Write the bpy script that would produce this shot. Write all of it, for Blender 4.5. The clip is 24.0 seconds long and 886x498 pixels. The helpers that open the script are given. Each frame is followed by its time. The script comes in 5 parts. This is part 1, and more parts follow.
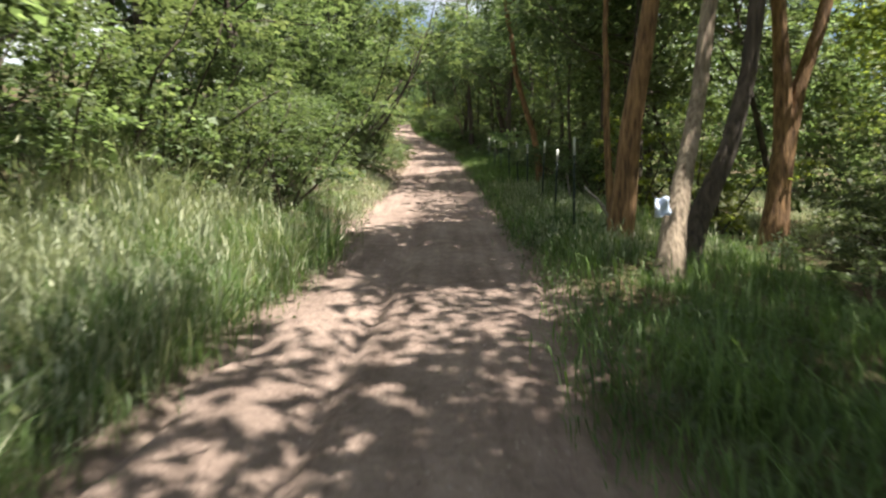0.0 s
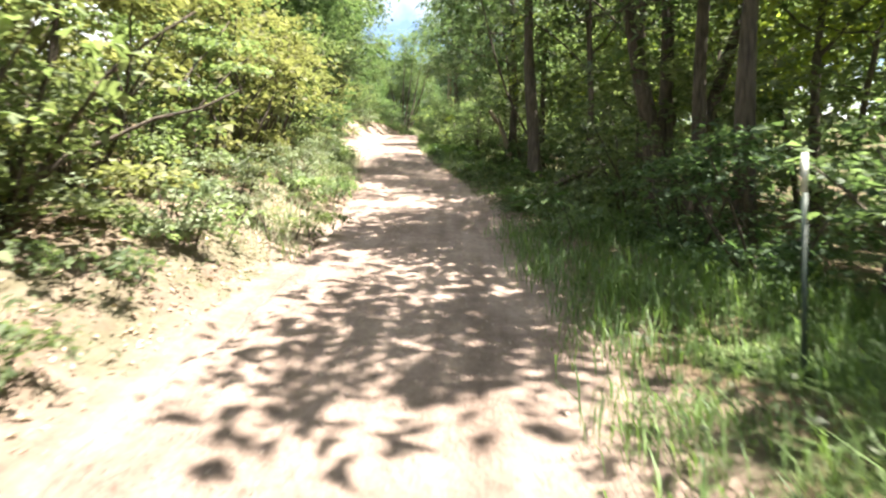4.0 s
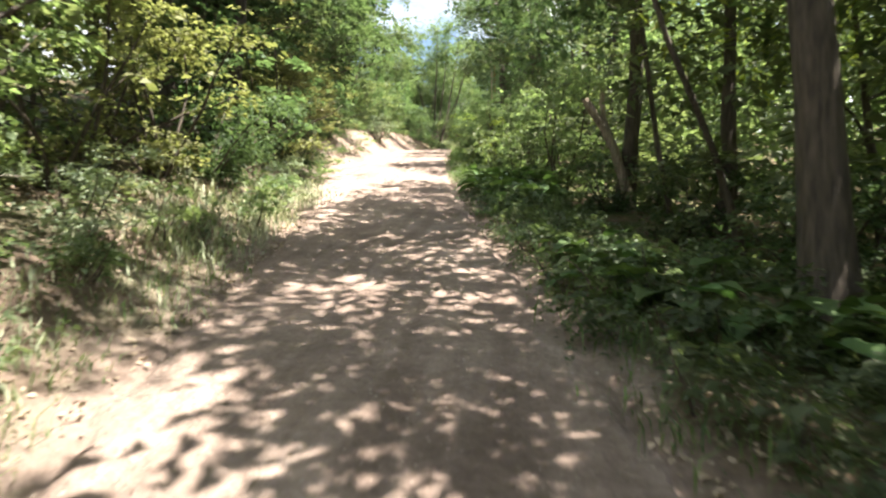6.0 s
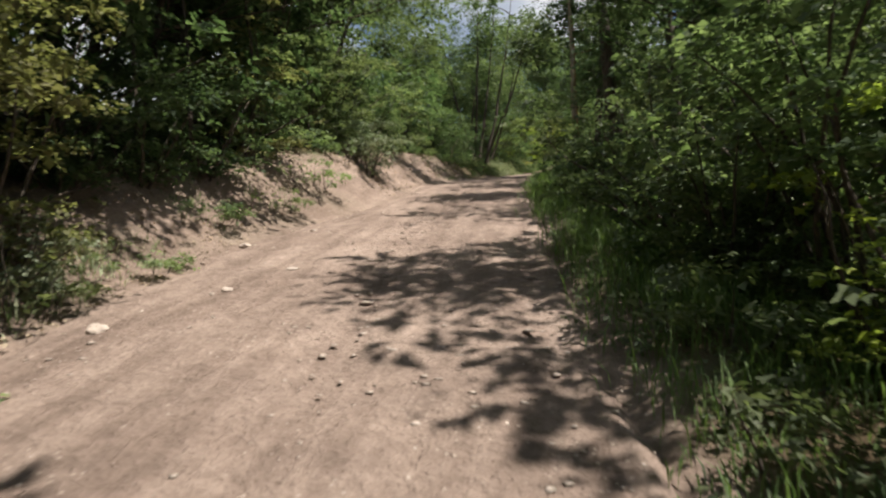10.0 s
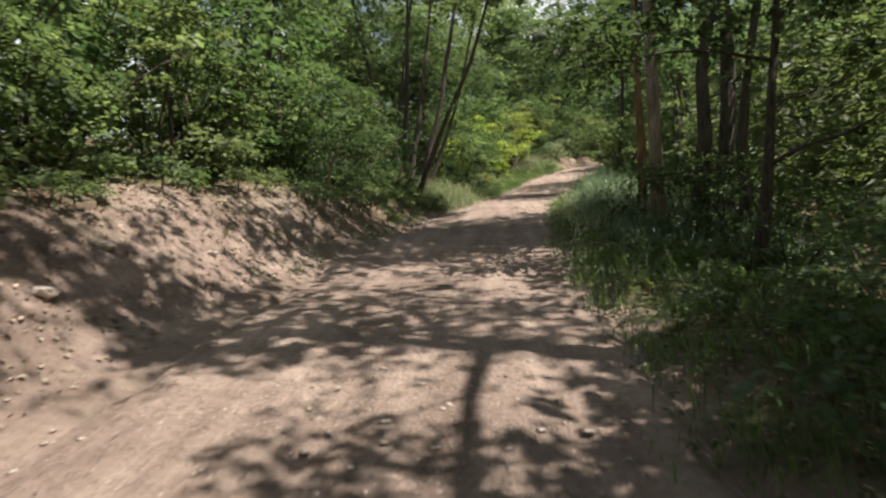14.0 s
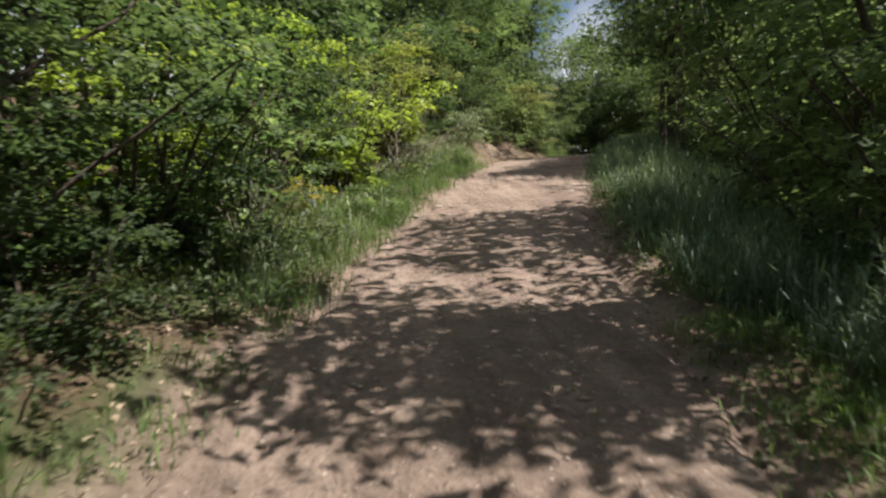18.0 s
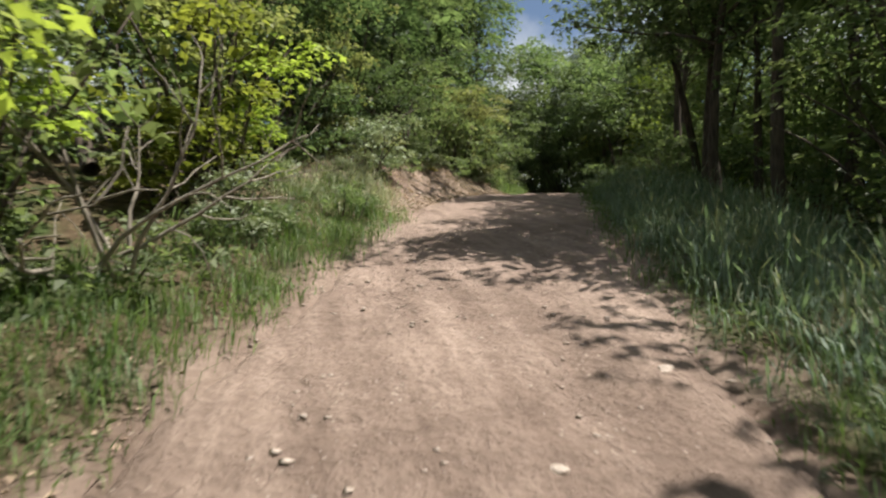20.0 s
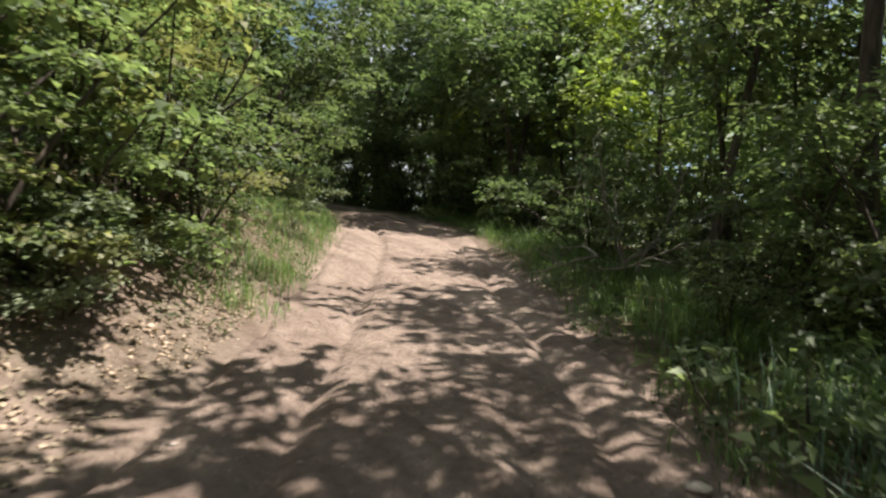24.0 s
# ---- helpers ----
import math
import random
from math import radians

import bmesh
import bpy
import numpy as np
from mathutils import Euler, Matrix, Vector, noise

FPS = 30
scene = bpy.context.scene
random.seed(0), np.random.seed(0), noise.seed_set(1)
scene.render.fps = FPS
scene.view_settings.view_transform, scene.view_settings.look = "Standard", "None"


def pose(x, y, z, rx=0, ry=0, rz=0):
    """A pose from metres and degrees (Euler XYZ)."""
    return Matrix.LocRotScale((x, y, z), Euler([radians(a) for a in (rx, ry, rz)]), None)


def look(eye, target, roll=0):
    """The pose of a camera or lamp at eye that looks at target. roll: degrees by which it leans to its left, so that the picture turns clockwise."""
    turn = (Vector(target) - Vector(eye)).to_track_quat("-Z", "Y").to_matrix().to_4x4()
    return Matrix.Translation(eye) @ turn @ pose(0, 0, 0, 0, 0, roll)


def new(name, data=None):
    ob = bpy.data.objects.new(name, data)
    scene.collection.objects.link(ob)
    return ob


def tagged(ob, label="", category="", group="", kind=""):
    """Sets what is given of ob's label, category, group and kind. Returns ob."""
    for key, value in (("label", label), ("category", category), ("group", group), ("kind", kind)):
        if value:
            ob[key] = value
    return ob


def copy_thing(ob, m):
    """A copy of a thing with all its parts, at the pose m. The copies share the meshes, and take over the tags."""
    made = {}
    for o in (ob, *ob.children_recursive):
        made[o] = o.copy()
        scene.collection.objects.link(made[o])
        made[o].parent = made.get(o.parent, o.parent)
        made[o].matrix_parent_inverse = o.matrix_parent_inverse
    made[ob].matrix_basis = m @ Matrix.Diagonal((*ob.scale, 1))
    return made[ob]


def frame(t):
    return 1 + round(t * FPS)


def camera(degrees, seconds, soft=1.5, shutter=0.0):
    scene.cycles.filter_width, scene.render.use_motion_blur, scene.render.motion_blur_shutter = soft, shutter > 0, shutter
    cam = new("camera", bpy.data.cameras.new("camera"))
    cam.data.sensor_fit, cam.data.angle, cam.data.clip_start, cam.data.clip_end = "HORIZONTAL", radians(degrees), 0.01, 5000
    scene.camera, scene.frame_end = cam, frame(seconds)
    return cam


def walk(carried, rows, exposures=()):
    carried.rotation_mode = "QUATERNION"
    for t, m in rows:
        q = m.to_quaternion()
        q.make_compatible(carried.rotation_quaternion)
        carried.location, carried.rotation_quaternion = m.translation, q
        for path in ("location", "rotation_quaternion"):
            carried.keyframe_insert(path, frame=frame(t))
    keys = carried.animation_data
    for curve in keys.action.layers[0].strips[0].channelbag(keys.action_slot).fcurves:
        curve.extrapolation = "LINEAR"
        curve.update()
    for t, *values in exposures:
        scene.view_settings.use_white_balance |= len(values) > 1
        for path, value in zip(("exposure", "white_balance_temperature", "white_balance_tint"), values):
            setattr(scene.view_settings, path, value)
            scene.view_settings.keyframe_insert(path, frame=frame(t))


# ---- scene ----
cam = camera(70.4, 24.0, soft=2.3, shutter=0.2)
PATH = [
    (0.0, pose(0.00, 0.00, 1.55, 87.63, 0.13, 0.03)),
    (0.5, pose(0.13, 3.61, 2.02, 87.54, -0.46, -0.14)),
    (1.0, pose(0.28, 7.19, 2.45, 87.57, -0.33, 0.04)),
    (1.5, pose(0.33, 10.67, 2.90, 87.16, -1.31, 0.22)),
    (2.0, pose(0.39, 14.15, 3.35, 87.30, -0.83, 0.92)),
    (2.5, pose(0.40, 17.67, 3.80, 87.19, -0.77, 1.78)),
    (4.5, pose(0.19, 32.02, 5.95, 89.81, -0.06, 3.13)),
    (5.0, pose(0.00, 35.58, 6.55, 90.09, 0.04, 3.78)),
    (5.5, pose(-0.25, 39.09, 7.15, 90.36, -0.45, 4.97)),
    (6.0, pose(-0.50, 42.17, 7.73, 90.28, -0.03, 6.47)),
    (6.5, pose(-0.84, 45.03, 8.25, 90.19, -0.00, 8.00)),
    (7.0, pose(-1.22, 47.78, 8.75, 90.57, -0.02, 9.47)),
    (7.5, pose(-1.58, 50.21, 9.24, 90.99, 0.31, 10.11)),
    (8.0, pose(-2.00, 52.42, 9.71, 91.17, 0.53, 10.61)),
    (8.5, pose(-2.38, 54.49, 10.13, 94.19, -2.39, 10.57)),
    (9.0, pose(-2.67, 56.38, 10.54, 89.91, -1.35, 9.63)),
    (9.5, pose(-2.90, 58.17, 10.89, 88.71, -0.18, 9.82)),
    (10.0, pose(-3.12, 59.92, 11.23, 91.82, 1.12, 10.00)),
    (10.5, pose(-3.31, 61.70, 11.61, 92.39, 4.13, 9.64)),
    (12.5, pose(-4.16, 69.86, 13.47, 92.18, -0.44, 6.80)),
    (13.0, pose(-4.35, 72.24, 13.95, 91.55, 0.17, 6.29)),
    (13.5, pose(-4.54, 74.71, 14.44, 91.69, 0.73, 5.80)),
    (14.0, pose(-4.71, 77.21, 14.92, 91.49, 1.31, 4.76)),
    (14.5, pose(-4.81, 79.63, 15.38, 90.56, 1.14, 3.67)),
    (15.0, pose(-4.89, 82.21, 15.86, 89.69, 1.00, 2.63)),
    (15.5, pose(-4.99, 84.92, 16.27, 89.31, -0.50, 1.98)),
    (16.0, pose(-5.01, 87.71, 16.73, 89.91, -0.98, 0.09)),
    (16.5, pose(-4.92, 90.52, 17.16, 89.12, -0.90, -1.07)),
    (17.0, pose(-4.80, 93.22, 17.60, 88.68, -1.78, -2.88)),
    (17.5, pose(-4.51, 95.73, 17.99, 88.92, 0.01, -5.33)),
    (18.0, pose(-4.06, 98.23, 18.40, 89.63, 0.66, -6.87)),
    (18.5, pose(-3.62, 100.67, 18.84, 89.37, 1.72, -8.88)),
    (19.0, pose(-3.10, 103.11, 19.25, 89.63, 0.94, -10.46)),
    (19.5, pose(-2.57, 105.33, 19.67, 90.75, -0.56, -11.70)),
    (21.5, pose(0.07, 114.43, 21.72, 91.82, 0.52, -17.23)),
    (22.0, pose(0.94, 116.75, 22.21, 91.34, -0.40, -18.87)),
    (22.5, pose(1.87, 119.00, 22.67, 90.62, 0.12, -20.91)),
    (23.0, pose(2.83, 121.12, 23.11, 89.64, 0.22, -23.62)),
    (23.5, pose(3.82, 123.08, 23.48, 89.03, 1.10, -26.42)),
    (24.0, pose(4.77, 124.89, 23.81, 89.36, -2.40, -28.68)),
]
walk(cam, PATH, exposures=[(0.0, 1.52), (1.0, 1.92), (2.5, 2.02), (4.5, 2.67), (6.5, 2.27), (8.0, 2.02), (9.5, 1.02), (10.5, 0.59), (13.0, 0.6), (15.0, 1.32), (17.0, 0.97), (18.0, 0.72), (19.0, 0.96), (21.5, 0.47), (23.0, 0.57), (24.0, 1.12)])

# ---- light ----
SUN_AZ, SUN_EL = radians(106), radians(67)
world = bpy.data.worlds.new("sky")
scene.world = world
world.use_nodes = True
wn, wl = world.node_tree.nodes, world.node_tree.links
wn.clear()
sky = wn.new("ShaderNodeTexSky")
sky.sky_type, sky.sun_disc = "NISHITA", False
sky.sun_elevation, sky.sun_rotation = SUN_EL, SUN_AZ
cloud = wn.new("ShaderNodeTexNoise")
cloud.inputs["Scale"].default_value, cloud.inputs["Detail"].default_value = 3.2, 6
wramp = wn.new("ShaderNodeValToRGB")
wramp.color_ramp.elements[0].position, wramp.color_ramp.elements[1].position = 0.44, 0.6
wmix = wn.new("ShaderNodeMixRGB")
wmix.inputs["Color2"].default_value = (8.5, 8.7, 9.0, 1)
wcoord = wn.new("ShaderNodeTexCoord")
wback, wout = wn.new("ShaderNodeBackground"), wn.new("ShaderNodeOutputWorld")
wback.inputs["Strength"].default_value = 0.06
wl.new(wcoord.outputs["Generated"], cloud.inputs["Vector"])
wl.new(cloud.outputs["Fac"], wramp.inputs["Fac"])
wl.new(wramp.outputs["Color"], wmix.inputs["Fac"])
wl.new(sky.outputs["Color"], wmix.inputs["Color1"])
wl.new(wmix.outputs["Color"], wback.inputs["Color"])
wl.new(wback.outputs["Background"], wout.inputs["Surface"])

sun = new("sun", bpy.data.lights.new("sun", "SUN"))
sun.data.energy, sun.data.angle, sun.data.color = 5.0, radians(0.53), (1.0, 0.94, 0.84)
sun_way = Vector((math.sin(SUN_AZ) * math.cos(SUN_EL), math.cos(SUN_AZ) * math.cos(SUN_EL), math.sin(SUN_EL)))
sun.matrix_world = look(sun_way * 200, (0, 0, 0))


# ---- materials ----
def material(name):
    m = bpy.data.materials.new(name)
    m.use_nodes = True
    n = m.node_tree.nodes
    return m, n, m.node_tree.links, n["Principled BSDF"]


def noise_node(n, l, scale, detail=5.0, rough=0.6, coord="Object"):
    c, t = n.new("ShaderNodeTexCoord"), n.new("ShaderNodeTexNoise")
    t.inputs["Scale"].default_value, t.inputs["Detail"].default_value, t.inputs["Roughness"].default_value = scale, detail, rough
    l.new(c.outputs[coord], t.inputs["Vector"])
    return t


def ramp_node(n, l, source, stops):
    r = n.new("ShaderNodeValToRGB")
    e = r.color_ramp.elements
    while len(e) < len(stops):
        e.new(0.5)
    for k, (p, c) in enumerate(stops):
        e[k].position, e[k].color = p, (*c, 1)
    l.new(source, r.inputs["Fac"])
    return r


def mix_node(n, l, fac, a, b, mode="MIX"):
    m = n.new("ShaderNodeMixRGB")
    m.blend_type = mode
    if hasattr(fac, "links"):
        l.new(fac, m.inputs["Fac"])
    else:
        m.inputs["Fac"].default_value = fac
    for k, v in (("Color1", a), ("Color2", b)):
        if hasattr(v, "links"):
            l.new(v, m.inputs[k])
        else:
            m.inputs[k].default_value = (*v, 1)
    return m.outputs["Color"]


def bump_node(n, l, source, strength, distance, target):
    b = n.new("ShaderNodeBump")
    b.inputs["Strength"].default_value, b.inputs["Distance"].default_value = strength, distance
    l.new(source, b.inputs["Height"])
    l.new(b.outputs["Normal"], target.inputs["Normal"])
    return b


def second_bump(n, l, first, scale, strength, distance):
    """Coarser lumps under the fine relief."""
    t, b = noise_node(n, l, scale, 4, 0.65), n.new("ShaderNodeBump")
    b.inputs["Strength"].default_value, b.inputs["Distance"].default_value = strength, distance
    l.new(t.outputs["Fac"], b.inputs["Height"])
    l.new(b.outputs["Normal"], first.inputs["Normal"])


def soil_colors(n, l):
    """Dusty reddish-brown track soil: broad stains, fine grit and pale pebbles."""
    broad, fine = noise_node(n, l, 0.55, 4), noise_node(n, l, 14, 8, 0.72)
    a = ramp_node(n, l, broad.outputs["Fac"], [(0.3, (0.31, 0.232, 0.195)), (0.7, (0.475, 0.367, 0.312))])
    b = ramp_node(n, l, fine.outputs["Fac"], [(0.3, (0.56, 0.54, 0.52)), (0.72, (1.0, 1.0, 1.0))])
    c = mix_node(n, l, 0.8, a.outputs["Color"], b.outputs["Color"], "MULTIPLY")
    co, mp, st = n.new("ShaderNodeTexCoord"), n.new("ShaderNodeMapping"), n.new("ShaderNodeTexNoise")
    mp.inputs["Scale"].default_value = (4.5, 0.3, 1)
    st.inputs["Scale"].default_value, st.inputs["Detail"].default_value = 1.0, 5
    l.new(co.outputs["Object"], mp.inputs["Vector"])
    l.new(mp.outputs["Vector"], st.inputs["Vector"])
    streak = ramp_node(n, l, st.outputs["Fac"], [(0.35, (0.72, 0.70, 0.69)), (0.62, (1.08, 1.08, 1.08))])
    c = mix_node(n, l, 0.85, c, streak.outputs["Color"], "MULTIPLY")
    mid = noise_node(n, l, 3.3, 6, 0.7)
    blot = ramp_node(n, l, mid.outputs["Fac"], [(0.38, (0.74, 0.73, 0.73)), (0.6, (1.05, 1.05, 1.05))])
    c = mix_node(n, l, 0.7, c, blot.outputs["Color"], "MULTIPLY")
    coord, cell = n.new("ShaderNodeTexCoord"), n.new("ShaderNodeTexVoronoi")
    cell.inputs["Scale"].default_value = 13
    l.new(coord.outputs["Object"], cell.inputs["Vector"])
    chip = ramp_node(n, l, cell.outputs["Distance"], [(0.10, (1, 1, 1)), (0.2, (0, 0, 0))])
    few = noise_node(n, l, 1.7, 3)
    some = ramp_node(n, l, few.outputs["Fac"], [(0.48, (0, 0, 0)), (0.62, (0.55, 0.55, 0.55))])
    f = mix_node(n, l, 1.0, chip.outputs["Color"], some.outputs["Color"], "MULTIPLY")
    return mix_node(n, l, f, c, (0.64, 0.54, 0.47)), fine


def road_material():
    m, n, l, p = material("dusty_track_soil")
    col, fine = soil_colors(n, l)
    l.new(col, p.inputs["Base Color"])
    p.inputs["Roughness"].default_value = 0.95
    p.inputs["Specular IOR Level"].default_value = 0.15
    second_bump(n, l, bump_node(n, l, fine.outputs["Fac"], 0.9, 0.05, p), 3.5, 0.8, 0.1)
    return m


def ground_material():
    m, n, l, p = material("forest_floor")
    soil, fine = soil_colors(n, l)
    lit = noise_node(n, l, 9, 8, 0.75)
    litter = ramp_node(n, l, lit.outputs["Fac"], [(0.35, (0.05, 0.035, 0.022)), (0.55, (0.13, 0.095, 0.06)), (0.72, (0.24, 0.19, 0.13))])
    g = noise_node(n, l, 0.9, 4)
    gm = ramp_node(n, l, g.outputs["Fac"], [(0.45, (0, 0, 0)), (0.6, (1, 1, 1))])
    moss = mix_node(n, l, gm.outputs["Color"], litter.outputs["Color"], (0.06, 0.085, 0.03))
    at = n.new("ShaderNodeAttribute")
    at.attribute_name = "bare"
    l.new(mix_node(n, l, at.outputs["Fac"], moss, soil), p.inputs["Base Color"])
    p.inputs["Roughness"].default_value = 0.97
    p.inputs["Specular IOR Level"].default_value = 0.1
    second_bump(n, l, bump_node(n, l, lit.outputs["Fac"], 0.9, 0.06, p), 2.8, 0.7, 0.15)
    return m


def leaf_material(name, dark, light, through_share=0.52, gloss=0.52):
    m, n, l, p = material(name)
    geo, info = n.new("ShaderNodeNewGeometry"), n.new("ShaderNodeObjectInfo")
    r = ramp_node(n, l, geo.outputs["Random Per Island"], [(0.0, dark), (0.3, tuple(0.35 * u + 0.65 * v for u, v in zip(dark, light))), (0.85, light), (1.0, tuple(min(1, 1.3 * v) for v in light))])
    clump = noise_node(n, l, 1.7, 3)
    tone = ramp_node(n, l, clump.outputs["Fac"], [(0.36, (0.62, 0.68, 0.62)), (0.62, (1.22, 1.18, 1.14))])
    mixed = mix_node(n, l, 1.0, r.outputs["Color"], tone.outputs["Color"], "MULTIPLY")
    hsv = n.new("ShaderNodeHueSaturation")
    for key, lo, hi in (("Hue", 0.478, 0.508), ("Value", 0.75, 1.25)):
        mr = n.new("ShaderNodeMapRange")
        mr.inputs["To Min"].default_value, mr.inputs["To Max"].default_value = lo, hi
        l.new(info.outputs["Random"], mr.inputs["Value"])
        l.new(mr.outputs["Result"], hsv.inputs[key])
    l.new(mixed, hsv.inputs["Color"])
    l.new(hsv.outputs["Color"], p.inputs["Base Color"])
    p.inputs["Roughness"].default_value = gloss
    p.inputs["Specular IOR Level"].default_value = 0.35
    t, mx = n.new("ShaderNodeBsdfTranslucent"), n.new("ShaderNodeMixShader")
    warm = mix_node(n, l, 1.0, hsv.outputs["Color"], (1.15, 1.25, 0.7), "MULTIPLY")
    l.new(warm, t.inputs["Color"])
    mx.inputs["Fac"].default_value = through_share
    l.new(p.outputs["BSDF"], mx.inputs[1])
    l.new(t.outputs["BSDF"], mx.inputs[2])
    l.new(mx.outputs["Shader"], n["Material Output"].inputs["Surface"])
    return m


def bark_material(name, dark, light):
    m, n, l, p = material(name)
    c, mp, t = n.new("ShaderNodeTexCoord"), n.new("ShaderNodeMapping"), n.new("ShaderNodeTexNoise")
    mp.inputs["Scale"].default_value = (14, 14, 2.2)
    t.inputs["Scale"].default_value, t.inputs["Detail"].default_value = 1.6, 8
    l.new(c.outputs["Object"], mp.inputs["Vector"])
    l.new(mp.outputs["Vector"], t.inputs["Vector"])
    r = ramp_node(n, l, t.outputs["Fac"], [(0.3, dark), (0.7, light)])
    blot = noise_node(n, l, 1.3, 3)
    b = ramp_node(n, l, blot.outputs["Fac"], [(0.35, (0.6, 0.6, 0.58)), (0.65, (1, 1, 1))])
    l.new(mix_node(n, l, 0.7, r.outputs["Color"], b.outputs["Color"], "MULTIPLY"), p.inputs["Base Color"])
    p.inputs["Roughness"].default_value = 0.9
    bump_node(n, l, t.outputs["Fac"], 0.9, 0.03, p)
    return m


def plain_material(name, color, rough=0.7, metal=0.0, spread=0.25, scale=20):
    m, n, l, p = material(name)
    t = noise_node(n, l, scale, 5)
    lo, hi = tuple(v * (1 - spread) for v in color), tuple(v * (1 + spread) for v in color)
    r = ramp_node(n, l, t.outputs["Fac"], [(0.3, lo), (0.7, hi)])
    l.new(r.outputs["Color"], p.inputs["Base Color"])
    p.inputs["Roughness"].default_value, p.inputs["Metallic"].default_value = rough, metal
    bump_node(n, l, t.outputs["Fac"], 0.3, 0.01, p)
    return m


ROAD, GROUND = road_material(), ground_material()
LEAF_MID = leaf_material("green_leaf", (0.056, 0.085, 0.043), (0.15, 0.195, 0.113))
# lighter leaf, also given to greenery meant to look sunlit
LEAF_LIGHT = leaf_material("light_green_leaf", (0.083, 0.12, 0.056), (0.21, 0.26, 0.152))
# darker leaf, also given to foliage meant to look shaded
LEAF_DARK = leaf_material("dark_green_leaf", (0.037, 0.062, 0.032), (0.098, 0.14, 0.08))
LEAF_GREY = leaf_material("grey_green_leaf", (0.12, 0.15, 0.095), (0.24, 0.28, 0.2), 0.25)
LEAF_OLIVE = leaf_material("olive_green_leaf", (0.095, 0.105, 0.045), (0.235, 0.24, 0.13))
# glow of sun through leaves, put into the colour
LEAF_SUN = leaf_material("sun_tinted_green_leaf", (0.15, 0.19, 0.04), (0.30, 0.36, 0.09))
LEAF_YELLOW = leaf_material("yellowed_leaf", (0.26, 0.25, 0.05), (0.46, 0.42, 0.11))
LEAF_BIG = leaf_material("burdock_leaf", (0.045, 0.09, 0.03), (0.10, 0.165, 0.06), 0.25, 0.6)
GRASS_GREEN = leaf_material("grass_blade", (0.065, 0.125, 0.043), (0.155, 0.245, 0.092), 0.4, 0.55)
GRASS_DRY = leaf_material("pale_grass_blade", (0.17, 0.2, 0.12), (0.36, 0.38, 0.27), 0.25, 0.6)
GRASS_BLUE = leaf_material("blue_green_grass_blade", (0.09, 0.145, 0.10), (0.23, 0.31, 0.25), 0.3, 0.5)
LITTER = leaf_material("dry_leaf_litter", (0.19, 0.14, 0.10), (0.44, 0.355, 0.27), 0.1, 0.85)
BARK = bark_material("grey_brown_bark", (0.035, 0.026, 0.02), (0.13, 0.10, 0.075))
BARK_RED = bark_material("orange_brown_bark", (0.08, 0.042, 0.02), (0.40, 0.23, 0.105))
BARK_PALE = bark_material("pale_grey_bark", (0.14, 0.10, 0.07), (0.42, 0.335, 0.245))
DEADWOOD = bark_material("bleached_deadwood", (0.15, 0.125, 0.10), (0.37, 0.33, 0.28))
STONE = plain_material("pale_stone", (0.45, 0.375, 0.325), 0.9, 0, 0.35, 9)
POST_GREEN = plain_material("dark_green_steel", (0.02, 0.035, 0.025), 0.6)
POST_WHITE = plain_material("white_paint", (0.55, 0.56, 0.52), 0.6, 0, 0.12)

# ---- plan: the track's line (x, y, height), its two edges and its bank ----
LINE = np.array([
    (0.0, -90.0, -10.0), (0.0, -45.0, -5.6), (0.0, -15.0, -1.95), (0.0, 0.0, 0.0), (0.3, 7.2, 0.9), (0.4, 17.7, 2.25), (0.25, 32.0, 4.4),
    (-0.5, 42.2, 6.18), (-2.0, 52.4, 8.16), (-3.3, 61.7, 10.06), (-4.2, 70.0, 11.9), (-4.8, 79.6, 13.83), (-4.99, 87.7, 15.18),
    (-4.5, 95.7, 16.44), (-2.6, 105.3, 18.12), (0.07, 114.4, 20.17), (2.83, 121.1, 21.56), (4.9, 125.0, 22.26), (8.4, 131.8, 23.1),
    (11.9, 141.0, 24.25), (13.2, 153.0, 25.3), (11.0, 168.0, 26.4), (4.0, 200.0, 28.5), (-10.0, 250.0, 30.0)])


def curve_through(points, steps):
    """A Catmull-Rom curve through the points."""
    q = np.vstack([2 * points[0] - points[1], points, 2 * points[-1] - points[-2]])
    out = []
    for k in range(1, len(q) - 2):
        a, b, c, d = q[k - 1], q[k], q[k + 1], q[k + 2]
        for u in np.arange(steps) / steps:
            out.append(0.5 * (2 * b + (c - a) * u + (2 * a - 5 * b + 4 * c - d) * u * u + (3 * b - a - 3 * c + d) * u ** 3))
    out.append(points[-1])
    return np.array(out)


TRACK = curve_through(LINE, 8)
ALONG = np.r_[0, np.cumsum(np.hypot(*np.diff(TRACK[:, :2], axis=0).T))]
ALONG -= ALONG[8 * 3]
EDGE_R = ([-40, 0, 15, 25, 37, 45, 55, 65, 70, 78, 88, 95, 100, 108, 113, 121, 128, 133, 145], [.85, .83, .84, 1.0, 1.2, 1.2, .95, .92, 1.05, 1.2, 1.45, 1.48, 1.38, 1.43, 1.64, 1.8, 1.85, 1.55, 1.5])
EDGE_L = ([-40, 0, 9, 14, 22, 37, 45, 52, 57, 62, 66, 70, 75, 80, 84, 90, 95, 100, 108, 113, 120, 127, 135, 145], [1.8, 1.8, 1.8, 2.2, 2.0, 1.9, 1.9, 2.1, 2.9, 3.7, 3.8, 3.4, 2.5, 2.5, 2.3, 1.85, 1.8, 1.55, 1.8, 1.55, 1.8, 1.9, 1.7, 1.5])
